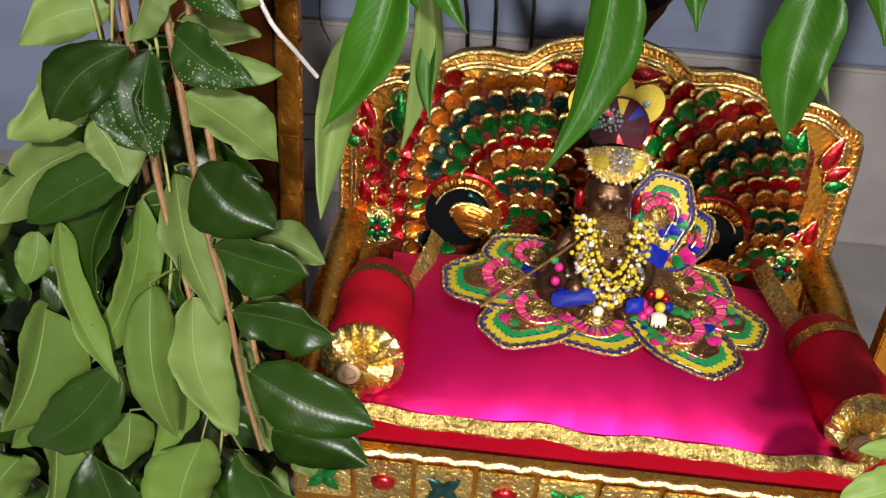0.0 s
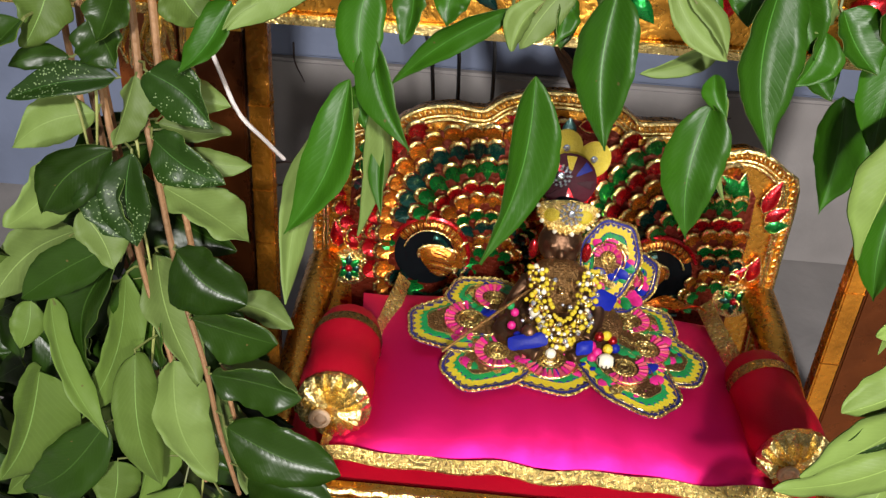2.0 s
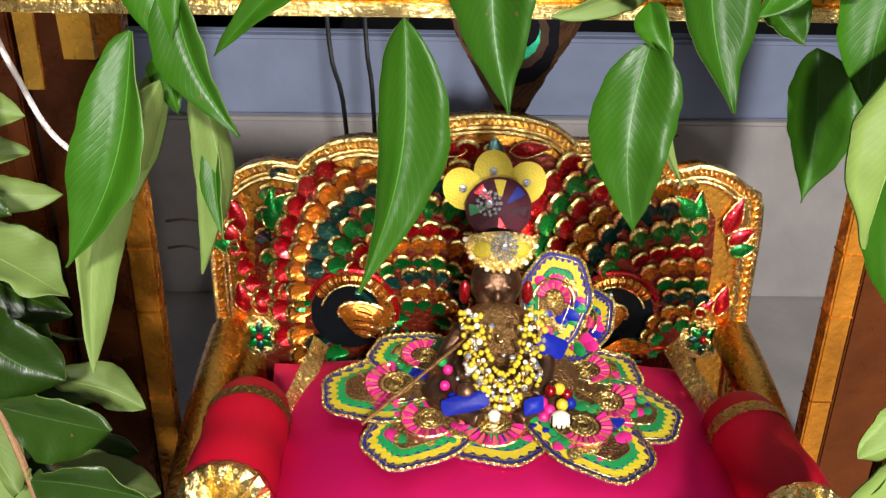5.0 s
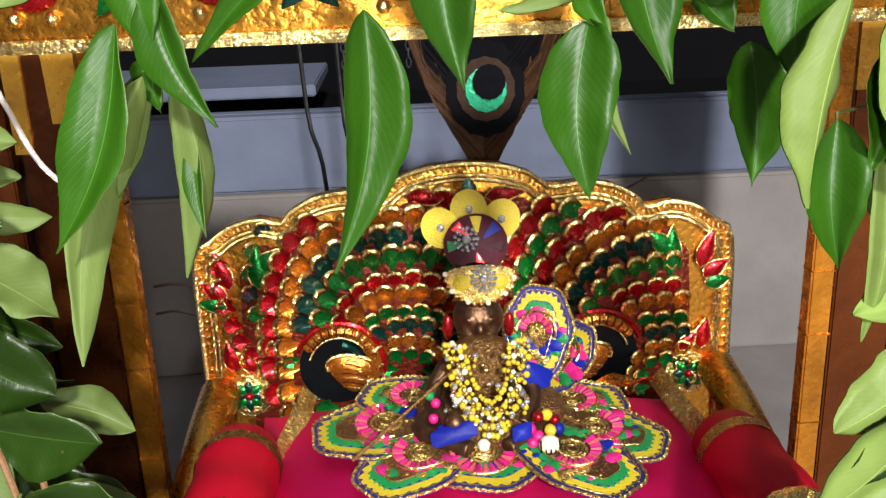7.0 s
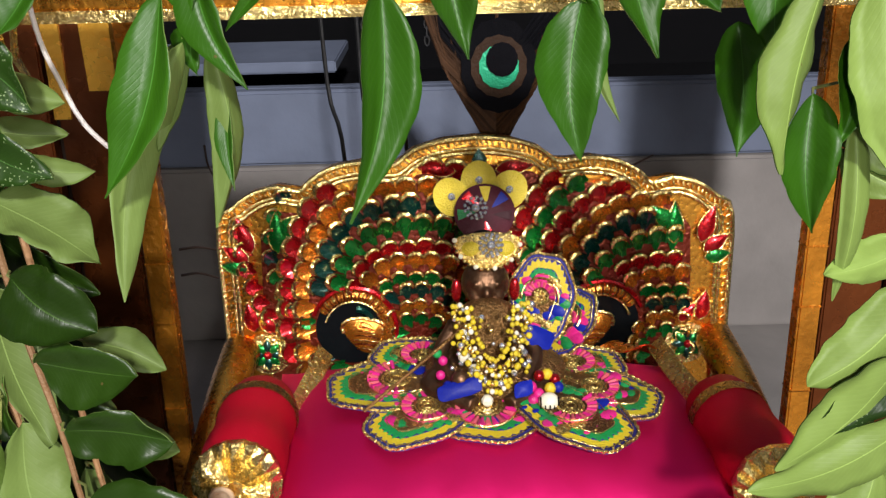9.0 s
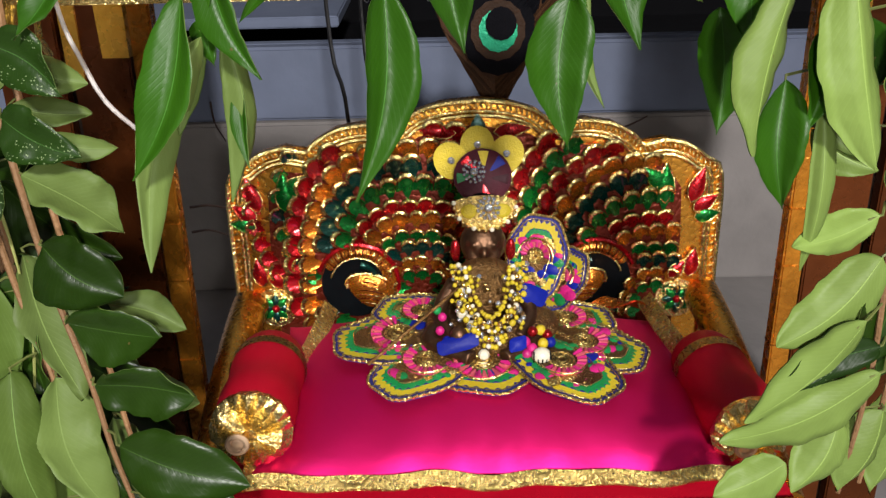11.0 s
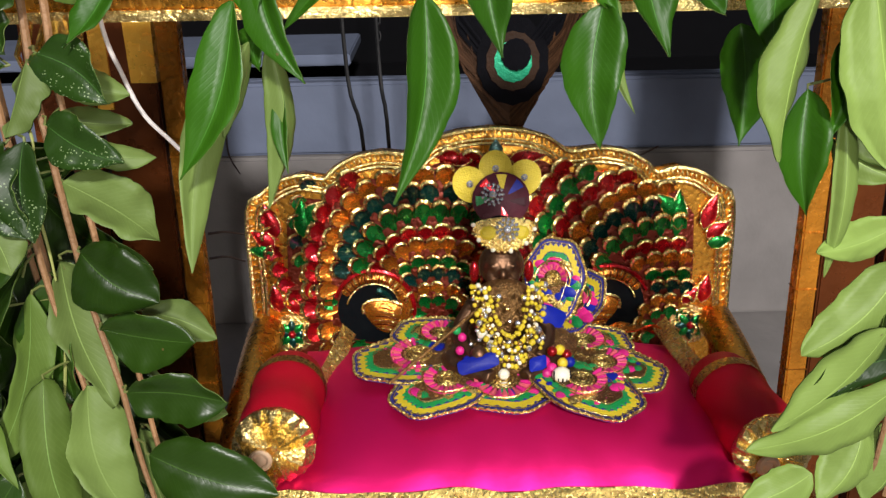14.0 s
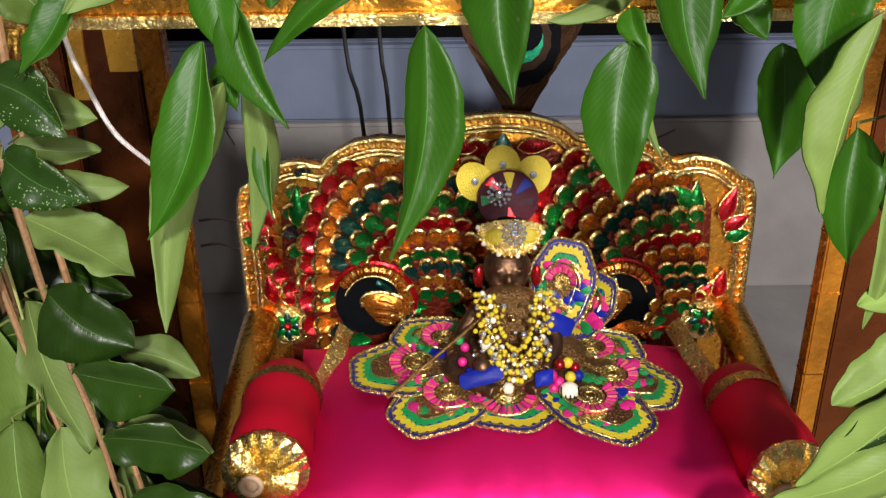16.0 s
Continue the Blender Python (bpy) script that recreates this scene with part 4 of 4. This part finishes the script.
for pts in (((-0.074, 0.10, 0.30), (-0.070, 0.085, 0.205), (-0.062, 0.070, 0.165), (-0.060, 0.07, 0.0)), ((-0.056, 0.10, 0.30), (-0.053, 0.085, 0.207), (-0.049, 0.070, 0.170), (-0.047, 0.07, 0.0)), ((-0.037, 0.10, 0.30), (-0.034, 0.085, 0.207), (-0.031, 0.070, 0.170), (-0.030, 0.07, 0.0))):
    w = part("black_wire", tube(smooth_line(pts, 5), 0.0011, n=6), M["wire"])
    tagged(w, "thin black wire running down behind the throne", "wire", "wires")
for x in (-0.020, -0.062):
    chain = thing("hanging_chain", "thin steel chain hanging in the dark recess", "chain", group="chains")
    for k in range(26):
        z = 0.34 - 0.0055 * k
        ring = [(x + (0.0016 * math.cos(math.tau * q / 8) if k % 2 else 0.0), 0.235 + (0.0 if k % 2 else 0.0016 * math.cos(math.tau * q / 8)), z + 0.0035 * math.sin(math.tau * q / 8)) for q in range(8)]
        part("link", tube(ring, 0.0005, n=4, closed=True), M["steel"], chain)
cord = part("white_cord", tube(smooth_line([(-0.113, -0.125, 0.285), (-0.112, -0.125, 0.261), (-0.109, -0.125, 0.249), (-0.105, -0.125, 0.238), (-0.0995, -0.121, 0.2285), (-0.0950, -0.117, 0.2205)], 8), 0.00062, n=7), M["cord"])
tagged(cord, "white cotton cord hanging loose from the cross bar", "cord")

for pts in (
        ((-0.135, 0.02, 0.144), (-0.127, 0.022, 0.144), (-0.116, 0.018, 0.144)),
        ((-0.136, 0.02, 0.131), (-0.128, 0.022, 0.131), (-0.118, 0.018, 0.13)),
        ((0.069, 0.05, 0.166), (0.079, 0.052, 0.169), (0.087, 0.05, 0.174)),
        ((-0.154, 0.15, 0.157), (-0.156, 0.16, 0.141), (-0.148, 0.15, 0.132)),
):
    stick = part("dry_twig", tube(smooth_line(pts, 4), 0.0007, 0.0004, 5), M["brown"])
    tagged(stick, "short dark dry twig behind the throne back", "twig", "dry twigs")

# ---- leafy branches ----
# root x, y, z, tip x, y, z, width, side shown: D upper, S dusty upper, L underside
FRONT = [
    (-0.119, -0.15, 0.259, -0.102, -0.156, 0.248, 0.0127, 'S'),
    (-0.119, -0.152, 0.242, -0.1, -0.158, 0.234, 0.0122, 'S'),
    (-0.119, -0.15, 0.227, -0.099, -0.146, 0.208, 0.0172, 'L'),
    (-0.117, -0.153, 0.209, -0.097, -0.159, 0.197, 0.0173, 'D'),
    (-0.114, -0.156, 0.188, -0.088, -0.162, 0.187, 0.0158, 'D'),
    (-0.109, -0.16, 0.171, -0.081, -0.166, 0.171, 0.0143, 'D'),
    (-0.105, -0.163, 0.153, -0.07, -0.169, 0.143, 0.0179, 'D'),
    (-0.099, -0.166, 0.135, -0.071, -0.172, 0.131, 0.0159, 'D'),
    (-0.124, -0.15, 0.206, -0.113, -0.158, 0.166, 0.0184, 'L'),
    (-0.122, -0.154, 0.17, -0.111, -0.164, 0.127, 0.0187, 'L'),
    (-0.124, -0.146, 0.256, -0.13, -0.152, 0.239, 0.0107, 'L'),
]
UNDER = [
    (-0.12, -0.142, 0.253, -0.103, -0.138, 0.246, 0.0093, 'L'),
    (-0.121, -0.143, 0.242, -0.103, -0.14, 0.239, 0.0073, 'L'),
    (-0.116, -0.143, 0.234, -0.098, -0.14, 0.23, 0.007, 'L'),
    (-0.106, -0.148, 0.189, -0.088, -0.144, 0.178, 0.0099, 'L'),
    (-0.109, -0.15, 0.166, -0.087, -0.147, 0.155, 0.0122, 'L'),
    (-0.107, -0.153, 0.145, -0.087, -0.15, 0.132, 0.0121, 'L'),
    (-0.113, -0.146, 0.15, -0.105, -0.15, 0.108, 0.0161, 'L'),
    (-0.101, -0.15, 0.119, -0.09, -0.156, 0.106, 0.0137, 'L'),
]
SIDE = [
    (-0.128, -0.148, 0.256, -0.154, -0.154, 0.251, 0.0084, 'S'),
    (-0.136, -0.146, 0.245, -0.157, -0.152, 0.236, 0.0125, 'L'),
    (-0.135, -0.143, 0.268, -0.127, -0.149, 0.259, 0.0125, 'D'),
    (-0.143, -0.14, 0.257, -0.156, -0.146, 0.256, 0.0066, 'D'),
    (-0.144, -0.149, 0.231, -0.163, -0.155, 0.213, 0.0149, 'L'),
    (-0.13, -0.152, 0.238, -0.149, -0.158, 0.221, 0.0142, 'D'),
    (-0.124, -0.155, 0.239, -0.124, -0.161, 0.215, 0.0128, 'S'),
    (-0.132, -0.153, 0.233, -0.126, -0.159, 0.215, 0.0146, 'S'),
    (-0.141, -0.154, 0.22, -0.132, -0.16, 0.206, 0.0132, 'L'),
    (-0.148, -0.146, 0.208, -0.174, -0.152, 0.186, 0.0168, 'L'),
    (-0.132, -0.15, 0.209, -0.163, -0.156, 0.19, 0.0134, 'D'),
]
LOW = [
    (-0.135, -0.148, 0.203, -0.152, -0.154, 0.161, 0.0167, 'D'),
    (-0.156, -0.153, 0.189, -0.145, -0.159, 0.139, 0.0105, 'L'),
    (-0.136, -0.146, 0.194, -0.156, -0.152, 0.14, 0.0145, 'L'),
    (-0.166, -0.152, 0.159, -0.188, -0.158, 0.111, 0.0226, 'L'),
    (-0.164, -0.148, 0.134, -0.19, -0.154, 0.1, 0.014, 'L'),
    (-0.149, -0.152, 0.138, -0.181, -0.158, 0.106, 0.0188, 'D'),
    (-0.132, -0.157, 0.174, -0.129, -0.163, 0.122, 0.0138, 'L'),
    (-0.13, -0.15, 0.138, -0.141, -0.156, 0.107, 0.0166, 'L'),
    (-0.148, -0.152, 0.12, -0.151, -0.158, 0.101, 0.0156, 'L'),
    (-0.171, -0.14, 0.176, -0.175, -0.146, 0.161, 0.01, 'L'),
    (-0.131, -0.142, 0.199, -0.129, -0.148, 0.161, 0.0174, 'D'),
]
EDGE = [
    (-0.171, -0.148, 0.2, -0.189, -0.154, 0.158, 0.0205, 'L'),
    (-0.15, -0.146, 0.268, -0.162, -0.152, 0.252, 0.014, 'D'),
    (-0.183, -0.15, 0.155, -0.203, -0.156, 0.098, 0.0254, 'D'),
    (-0.172, -0.155, 0.108, -0.182, -0.161, 0.07, 0.0245, 'L'),
    (-0.125, -0.155, 0.115, -0.134, -0.161, 0.073, 0.0229, 'L'),
    (-0.112, -0.158, 0.116, -0.099, -0.164, 0.081, 0.0221, 'D'),
    (-0.161, -0.155, 0.104, -0.154, -0.161, 0.072, 0.0218, 'D'),
    (-0.189, -0.15, 0.093, -0.207, -0.156, 0.061, 0.0237, 'L'),
    (-0.144, -0.14, 0.276, -0.151, -0.146, 0.261, 0.0139, 'L'),
    (-0.125, -0.143, 0.281, -0.131, -0.149, 0.265, 0.0131, 'D'),
    (-0.113, -0.143, 0.282, -0.103, -0.149, 0.271, 0.0126, 'L'),
]
HANG = [
    (-0.065, -0.178, 0.273, -0.079, -0.184, 0.238, 0.0123, 'D'),
    (-0.064, -0.172, 0.264, -0.081, -0.177, 0.214, 0.011, 'L'),
    (-0.066, -0.165, 0.264, -0.072, -0.171, 0.243, 0.0081, 'L'),
    (-0.062, -0.16, 0.261, -0.066, -0.158, 0.221, 0.0083, 'L'),
    (-0.06, -0.157, 0.252, -0.06, -0.163, 0.232, 0.0049, 'D'),
    (-0.062, -0.166, 0.278, -0.053, -0.172, 0.255, 0.0094, 'D'),
    (-0.064, -0.162, 0.266, -0.063, -0.168, 0.257, 0.0073, 'D'),
    (-0.027, -0.168, 0.273, -0.035, -0.174, 0.228, 0.0135, 'D'),
    (0.011, -0.168, 0.27, 0.011, -0.174, 0.239, 0.0154, 'D'),
    (0.015, -0.163, 0.27, 0.019, -0.169, 0.246, 0.0036, 'L'),
]
CROWN = [
    (-0.013, -0.168, 0.292, -0.011, -0.174, 0.26, 0.0146, 'D'),
    (0.021, -0.16, 0.295, 0.026, -0.166, 0.258, 0.0168, 'D'),
    (-0.034, -0.163, 0.285, -0.059, -0.158, 0.264, 0.0075, 'D'),
    (-0.027, -0.165, 0.288, -0.033, -0.171, 0.279, 0.0067, 'L'),
    (-0.023, -0.16, 0.287, -0.024, -0.166, 0.279, 0.0061, 'D'),
    (0.003, -0.16, 0.291, 0.012, -0.166, 0.28, 0.0053, 'L'),
    (0.011, -0.164, 0.275, 0.014, -0.17, 0.268, 0.0059, 'D'),
    (0.036, -0.152, 0.282, 0.03, -0.158, 0.271, 0.0099, 'D'),
    (0.029, -0.15, 0.291, 0.034, -0.156, 0.277, 0.0105, 'D'),
    (-0.097, -0.15, 0.278, -0.11, -0.156, 0.261, 0.0094, 'D'),
    (-0.084, -0.152, 0.281, -0.097, -0.158, 0.274, 0.0061, 'L'),
]
CURTAIN = [
    (0.054, -0.132, 0.26, 0.055, -0.138, 0.229, 0.0159, 'D'),
    (0.039, -0.14, 0.271, 0.045, -0.146, 0.264, 0.0109, 'D'),
    (0.056, -0.145, 0.273, 0.058, -0.151, 0.254, 0.0107, 'D'),
    (0.059, -0.163, 0.273, 0.054, -0.169, 0.234, 0.0149, 'L'),
    (0.063, -0.156, 0.248, 0.065, -0.162, 0.218, 0.0137, 'D'),
    (0.069, -0.158, 0.26, 0.066, -0.164, 0.238, 0.0107, 'D'),
    (0.069, -0.166, 0.274, 0.081, -0.172, 0.231, 0.0159, 'L'),
    (0.071, -0.16, 0.243, 0.072, -0.163, 0.201, 0.0067, 'L'),
    (0.091, -0.158, 0.214, 0.068, -0.164, 0.209, 0.0119, 'L'),
    (0.074, -0.15, 0.234, 0.089, -0.156, 0.225, 0.0095, 'L'),
]
RIGHT = [
    (0.096, -0.155, 0.201, 0.072, -0.158, 0.176, 0.0154, 'L'),
    (0.093, -0.16, 0.185, 0.063, -0.166, 0.158, 0.0162, 'L'),
    (0.1, -0.157, 0.175, 0.072, -0.163, 0.165, 0.0107, 'S'),
    (0.099, -0.162, 0.17, 0.057, -0.166, 0.152, 0.0137, 'L'),
    (0.093, -0.158, 0.152, 0.081, -0.164, 0.131, 0.0139, 'L'),
    (0.078, -0.163, 0.141, 0.057, -0.169, 0.135, 0.0131, 'L'),
    (0.107, -0.155, 0.152, 0.097, -0.161, 0.127, 0.016, 'L'),
    (0.109, -0.15, 0.196, 0.102, -0.156, 0.163, 0.0179, 'D'),
    (0.101, -0.15, 0.236, 0.095, -0.156, 0.212, 0.0164, 'D'),
    (0.118, -0.15, 0.155, 0.109, -0.156, 0.122, 0.0196, 'L'),
    (0.092, -0.155, 0.266, 0.088, -0.161, 0.238, 0.0153, 'D'),
]
TOP = [
    (-0.077, -0.152, 0.285, -0.096, -0.158, 0.274, 0.0087, 'L'),
    (-0.063, -0.163, 0.29, -0.063, -0.169, 0.268, 0.0099, 'D'),
    (-0.055, -0.155, 0.287, -0.056, -0.161, 0.275, 0.0072, 'D'),
    (-0.02, -0.16, 0.292, -0.031, -0.166, 0.278, 0.0082, 'L'),
    (-0.023, -0.156, 0.289, -0.022, -0.162, 0.277, 0.0063, 'D'),
    (-0.001, -0.158, 0.293, 0.013, -0.164, 0.278, 0.006, 'L'),
    (0.016, -0.15, 0.277, -0.003, -0.156, 0.271, 0.0052, 'L'),
    (0.006, -0.15, 0.291, 0.006, -0.156, 0.281, 0.0085, 'D'),
    (0.037, -0.15, 0.291, 0.033, -0.156, 0.283, 0.0091, 'L'),
    (0.04, -0.148, 0.286, 0.049, -0.154, 0.274, 0.0121, 'D'),
]
BROW = [
    (0.053, -0.146, 0.292, 0.053, -0.152, 0.278, 0.0141, 'D'),
    (0.06, -0.15, 0.288, 0.054, -0.156, 0.255, 0.0148, 'D'),
    (0.063, -0.152, 0.29, 0.058, -0.158, 0.273, 0.0097, 'D'),
    (0.071, -0.15, 0.292, 0.059, -0.156, 0.285, 0.0077, 'L'),
    (0.082, -0.148, 0.261, 0.079, -0.154, 0.241, 0.011, 'D'),
    (0.073, -0.15, 0.24, 0.088, -0.156, 0.228, 0.0095, 'L'),
    (-0.044, -0.152, 0.288, -0.047, -0.158, 0.279, 0.0083, 'D'),
    (-0.009, -0.152, 0.291, -0.012, -0.158, 0.284, 0.0083, 'L'),
    (0.019, -0.148, 0.292, 0.018, -0.154, 0.283, 0.0092, 'D'),
    (0.079, -0.146, 0.278, 0.077, -0.152, 0.261, 0.013, 'D'),
]


def leaf_mesh(name, length, width, curl, fold, wave, skin, under, seed, drip=False):
    """A pointed leaf of two skins: root at the origin, tip along +y, shown side up +z."""
    r = random.Random(seed)
    nu, nv = 30, 6
    ph, bend, lean = r.uniform(0, 6), r.choice((-1, 1)) * r.uniform(0.03, 0.11), r.uniform(0.5, 0.75)
    tipped, twist, lop = r.uniform(0.72, 0.98), r.uniform(-0.55, 0.55), r.uniform(0.85, 1.15)
    if drip:
        tipped, lean = tipped + 0.38, lean + 0.08
    peak = lean / (lean + tipped)
    verts, faces, mats, uvs = [], [], [], []
    for sheet in (0, 1):
        for i in range(nu + 1):
            s = i / nu
            half = width * 0.50 * (s ** lean * (1 - s) ** tipped) / (peak ** lean * (1 - peak) ** tipped) if 0 < i < nu else width * 0.012
            for j in range(nv + 1):
                v = 2 * j / nv - 1
                side = v * half * (lop if v > 0 else 2 - lop) * (1 + 0.035 * math.sin(9 * s + ph + 2.0 * v) + 0.018 * math.sin(27 * s + ph * 3 + v) + 0.040 * abs(math.sin(24 * s + ph)) * abs(v))
                rise = fold * abs(v) ** 1.05 * half + wave * width * (math.sin(10 * s + ph + (2.3 if v > 0 else 0)) + 0.5 * math.sin(23 * s + 2 * ph + v)) * v * v
                tw = twist * (s - 0.35)
                x = side * math.cos(tw) - rise * math.sin(tw) + bend * length * math.sin(math.pi * s)
                z = side * math.sin(tw) + rise * math.cos(tw)
                z += curl * length * (math.sin(math.pi * s) * 0.6 - s * s * 0.5)
                verts.append((x, length * s, z - 0.0003 * sheet))
                uvs.append((0.5 + v / 2, s))
    row, per = nv + 1, (nu + 1) * (nv + 1)
    for sheet in (0, 1):
        for i in range(nu):
            for j in range(nv):
                q = [sheet * per + i * row + j, sheet * per + i * row + j + 1, sheet * per + (i + 1) * row + j + 1, sheet * per + (i + 1) * row + j]
                faces.append(q if sheet == 0 else q[::-1])
                mats.append(sheet)
    for i in range(nu):
        for j in (0, nv):
            a, b = i * row + j, (i + 1) * row + j
            faces.append([a, b, b + per, a + per])
            mats.append(1)
    me = bpy.data.meshes.new(name)
    me.from_pydata(verts, [], faces)
    layer = me.uv_layers.new(name="leaf")
    loop_verts = np.empty(len(me.loops), dtype=np.int32)
    me.loops.foreach_get("vertex_index", loop_verts)
    layer.data.foreach_set("uv", np.array(uvs, dtype=np.float32)[loop_verts].ravel())
    me.polygons.foreach_set("material_index", mats)
    me.materials.append(skin)
    me.materials.append(under)
    me.shade_smooth()
    return me


def branch(rows, label, stem, upper, seed, pale=LEAF_PALE, petiole=True, drip=False, slim=1.0):
    """A twig along the stem's points and its leaves, each hung by a short stalk."""
    r = random.Random(seed)
    ob = thing("leafy_branch", label, "branch", group="leafy branches")
    line = smooth_line(stem, 6)
    part("twig", tube(line, 0.0011, 0.0007, 7), M["twig"], ob, "brown twig")
    for k, (bx, by, bz, tx, ty, tz, width, side) in enumerate(rows):
        root, tip = Vector((bx, by, bz)), Vector((tx, ty, tz))
        along = (tip - root).normalized()
        face = Vector((r.uniform(-0.45, 0.45), -0.85, 0.4 + r.uniform(-0.35, 0.35)))
        face = (face - face.dot(along) * along).normalized()
        m = Matrix.Identity(4)
        right = along.cross(face)
        for i in range(3):
            m[i][0], m[i][1], m[i][2], m[i][3] = right[i], along[i], face[i], root[i]
        skins = {"D": (upper, pale), "S": (LEAF_SPECK, pale), "L": (pale, upper)}[side]
        fold = (r.uniform(0.55, 1.05) if drip else r.uniform(0.2, 0.75)) * (-1 if side == "L" else 1)
        me = leaf_mesh("leaf", (tip - root).length, width * slim, r.uniform(-0.06, 0.12), fold, r.uniform(0.03, 0.09), *skins, seed * 100 + k, drip and side != "L")
        leaf = part("leaf", me, None, ob, {"D": "glossy dark green leaf", "S": "dusty dark green leaf with pale specks", "L": "leaf showing its pale underside"}[side], m)
        near = min(line, key=lambda p: (p - root).length + 0.6 * max(0.0, root.z - p.z))
        if petiole and (near - root).length < 0.03:
            inv = m.inverted()
            pts = [inv @ near, inv @ ((near * 0.4 + root * 0.6) + Vector((0, 0.001, 0.001))), Vector((0, -0.001, -0.0004)), Vector((0, 0.003, -0.0006))]
            part("stalk", tube(pts, 0.00035, 0.0004, 5), M["petiole"], leaf)
    return ob


STEM = [(-0.124, -0.140, 0.290), (-0.124, -0.142, 0.268), (-0.123, -0.146, 0.251), (-0.121, -0.149, 0.235), (-0.119, -0.151, 0.212), (-0.117, -0.152, 0.191), (-0.112, -0.156, 0.170), (-0.109, -0.159, 0.147), (-0.104, -0.162, 0.122)]


def beside(stem, dx, dy, dz=0.0):
    return [(x + dx, y + dy, z + dz) for x, y, z in stem]


branch(FRONT, "hanging leafy branch with dark and pale green leaves beside the throne", STEM, LEAF_DARK, 11)
branch(UNDER, "leafy branch behind, pale leaf undersides showing", beside(STEM, 0.002, 0.008), LEAF_DARK, 12)
branch(SIDE, "leafy branch with dusty dark leaves by the swing post", beside(STEM, -0.012, 0.004), LEAF_DARK, 13)
# the two lower branches take the underside colour with shade painted in
branch(LOW, "drooping leafy branch with long pale leaves", beside(STEM, -0.014, 0.010), LEAF_DARK, 14, LEAF_PALE_SHADED)
branch(EDGE, "leafy branch at the foot of the swing post", beside(STEM, -0.020, 0.014), LEAF_DARK, 15, LEAF_PALE_SHADED)
OVER = [(-0.14, -0.135, 0.300), (-0.08, -0.150, 0.303), (-0.02, -0.155, 0.300), (0.03, -0.155, 0.302), (0.08, -0.150, 0.300), (0.13, -0.140, 0.296)]
branch(HANG, "row of long glossy leaves hanging from the bar", OVER, LEAF_FRESH, 16, drip=True, slim=0.84)
branch(CROWN, "glossy leaves hanging over the front of the bar", beside(OVER, 0.0, 0.006, 0.006), LEAF_FRESH, 17, drip=True, slim=0.84)
branch(TOP, "sprig of mixed dark and pale leaves over the bar", beside(OVER, 0.0, 0.010, 0.008), LEAF_FRESH, 21)
branch(BROW, "sprig of dark leaves above the far post", beside(OVER, 0.03, 0.012, 0.010), LEAF_FRESH, 22)
FALL = [(0.080, -0.150, 0.305), (0.088, -0.152, 0.270), (0.094, -0.153, 0.235), (0.098, -0.154, 0.200), (0.100, -0.156, 0.165), (0.098, -0.158, 0.125)]
# both right-hand branches take the underside colour brightened for the light there
branch(CURTAIN, "hanging branch of bright green leaves by the far post", FALL, LEAF_FRESH, 18, LEAF_PALE_LIT, drip=True, slim=0.84)
branch(RIGHT, "leafy branch with pale slender leaves beside the bolster", beside(FALL, 0.008, 0.004), LEAF_DARK, 19, LEAF_PALE_LIT)

# bare pale stalks that hang among the leaves
for x0, z0, x1, z1 in ((-0.1334, 0.262, -0.1350, 0.2376), (-0.1410, 0.254, -0.1373, 0.2374), (-0.1267, 0.2415, -0.1245, 0.2353), (-0.1475, 0.198, -0.1516, 0.1796), (-0.1290, 0.218, -0.1262, 0.1998),
                       (-0.1300, 0.176, -0.1357, 0.1464), (-0.1367, 0.172, -0.1378, 0.1500), (-0.1200, 0.124, -0.1250, 0.0900), (-0.1776, 0.113, -0.1805, 0.0900)):
    stalk = part("leaf_stalk", tube(smooth_line([(x0, -0.146, z0), (0.5 * (x0 + x1) + 0.0008, -0.149, 0.5 * (z0 + z1)), (x1, -0.150, z1)], 5), 0.0005, 0.0003, 7), M["stalk"])
    tagged(stalk, "bare pale green stalk hanging among the leaves", "stalk", "bare stalks")

# dense leaves added behind the hanging branches so the shaded gaps read dark
inner_rng = random.Random(23)
INNER = []
for k in range(190):
    x, z = inner_rng.uniform(-0.235, -0.128), inner_rng.uniform(0.03, 0.225)
    y = inner_rng.uniform(-0.122, -0.100)
    if z > 0.185 and x < -0.155:
        continue
    a, ln = inner_rng.uniform(-1.3, 1.3), inner_rng.uniform(0.028, 0.042)
    INNER.append((x, y, z, x + ln * math.sin(a), y - 0.004, z - ln * math.cos(a), inner_rng.uniform(0.013, 0.019), inner_rng.choice("DDDDDL")))
branch(INNER, "added dark leaves filling the shaded gaps behind the hanging branch", beside(STEM, -0.035, 0.035), LEAF_DARK, 20)
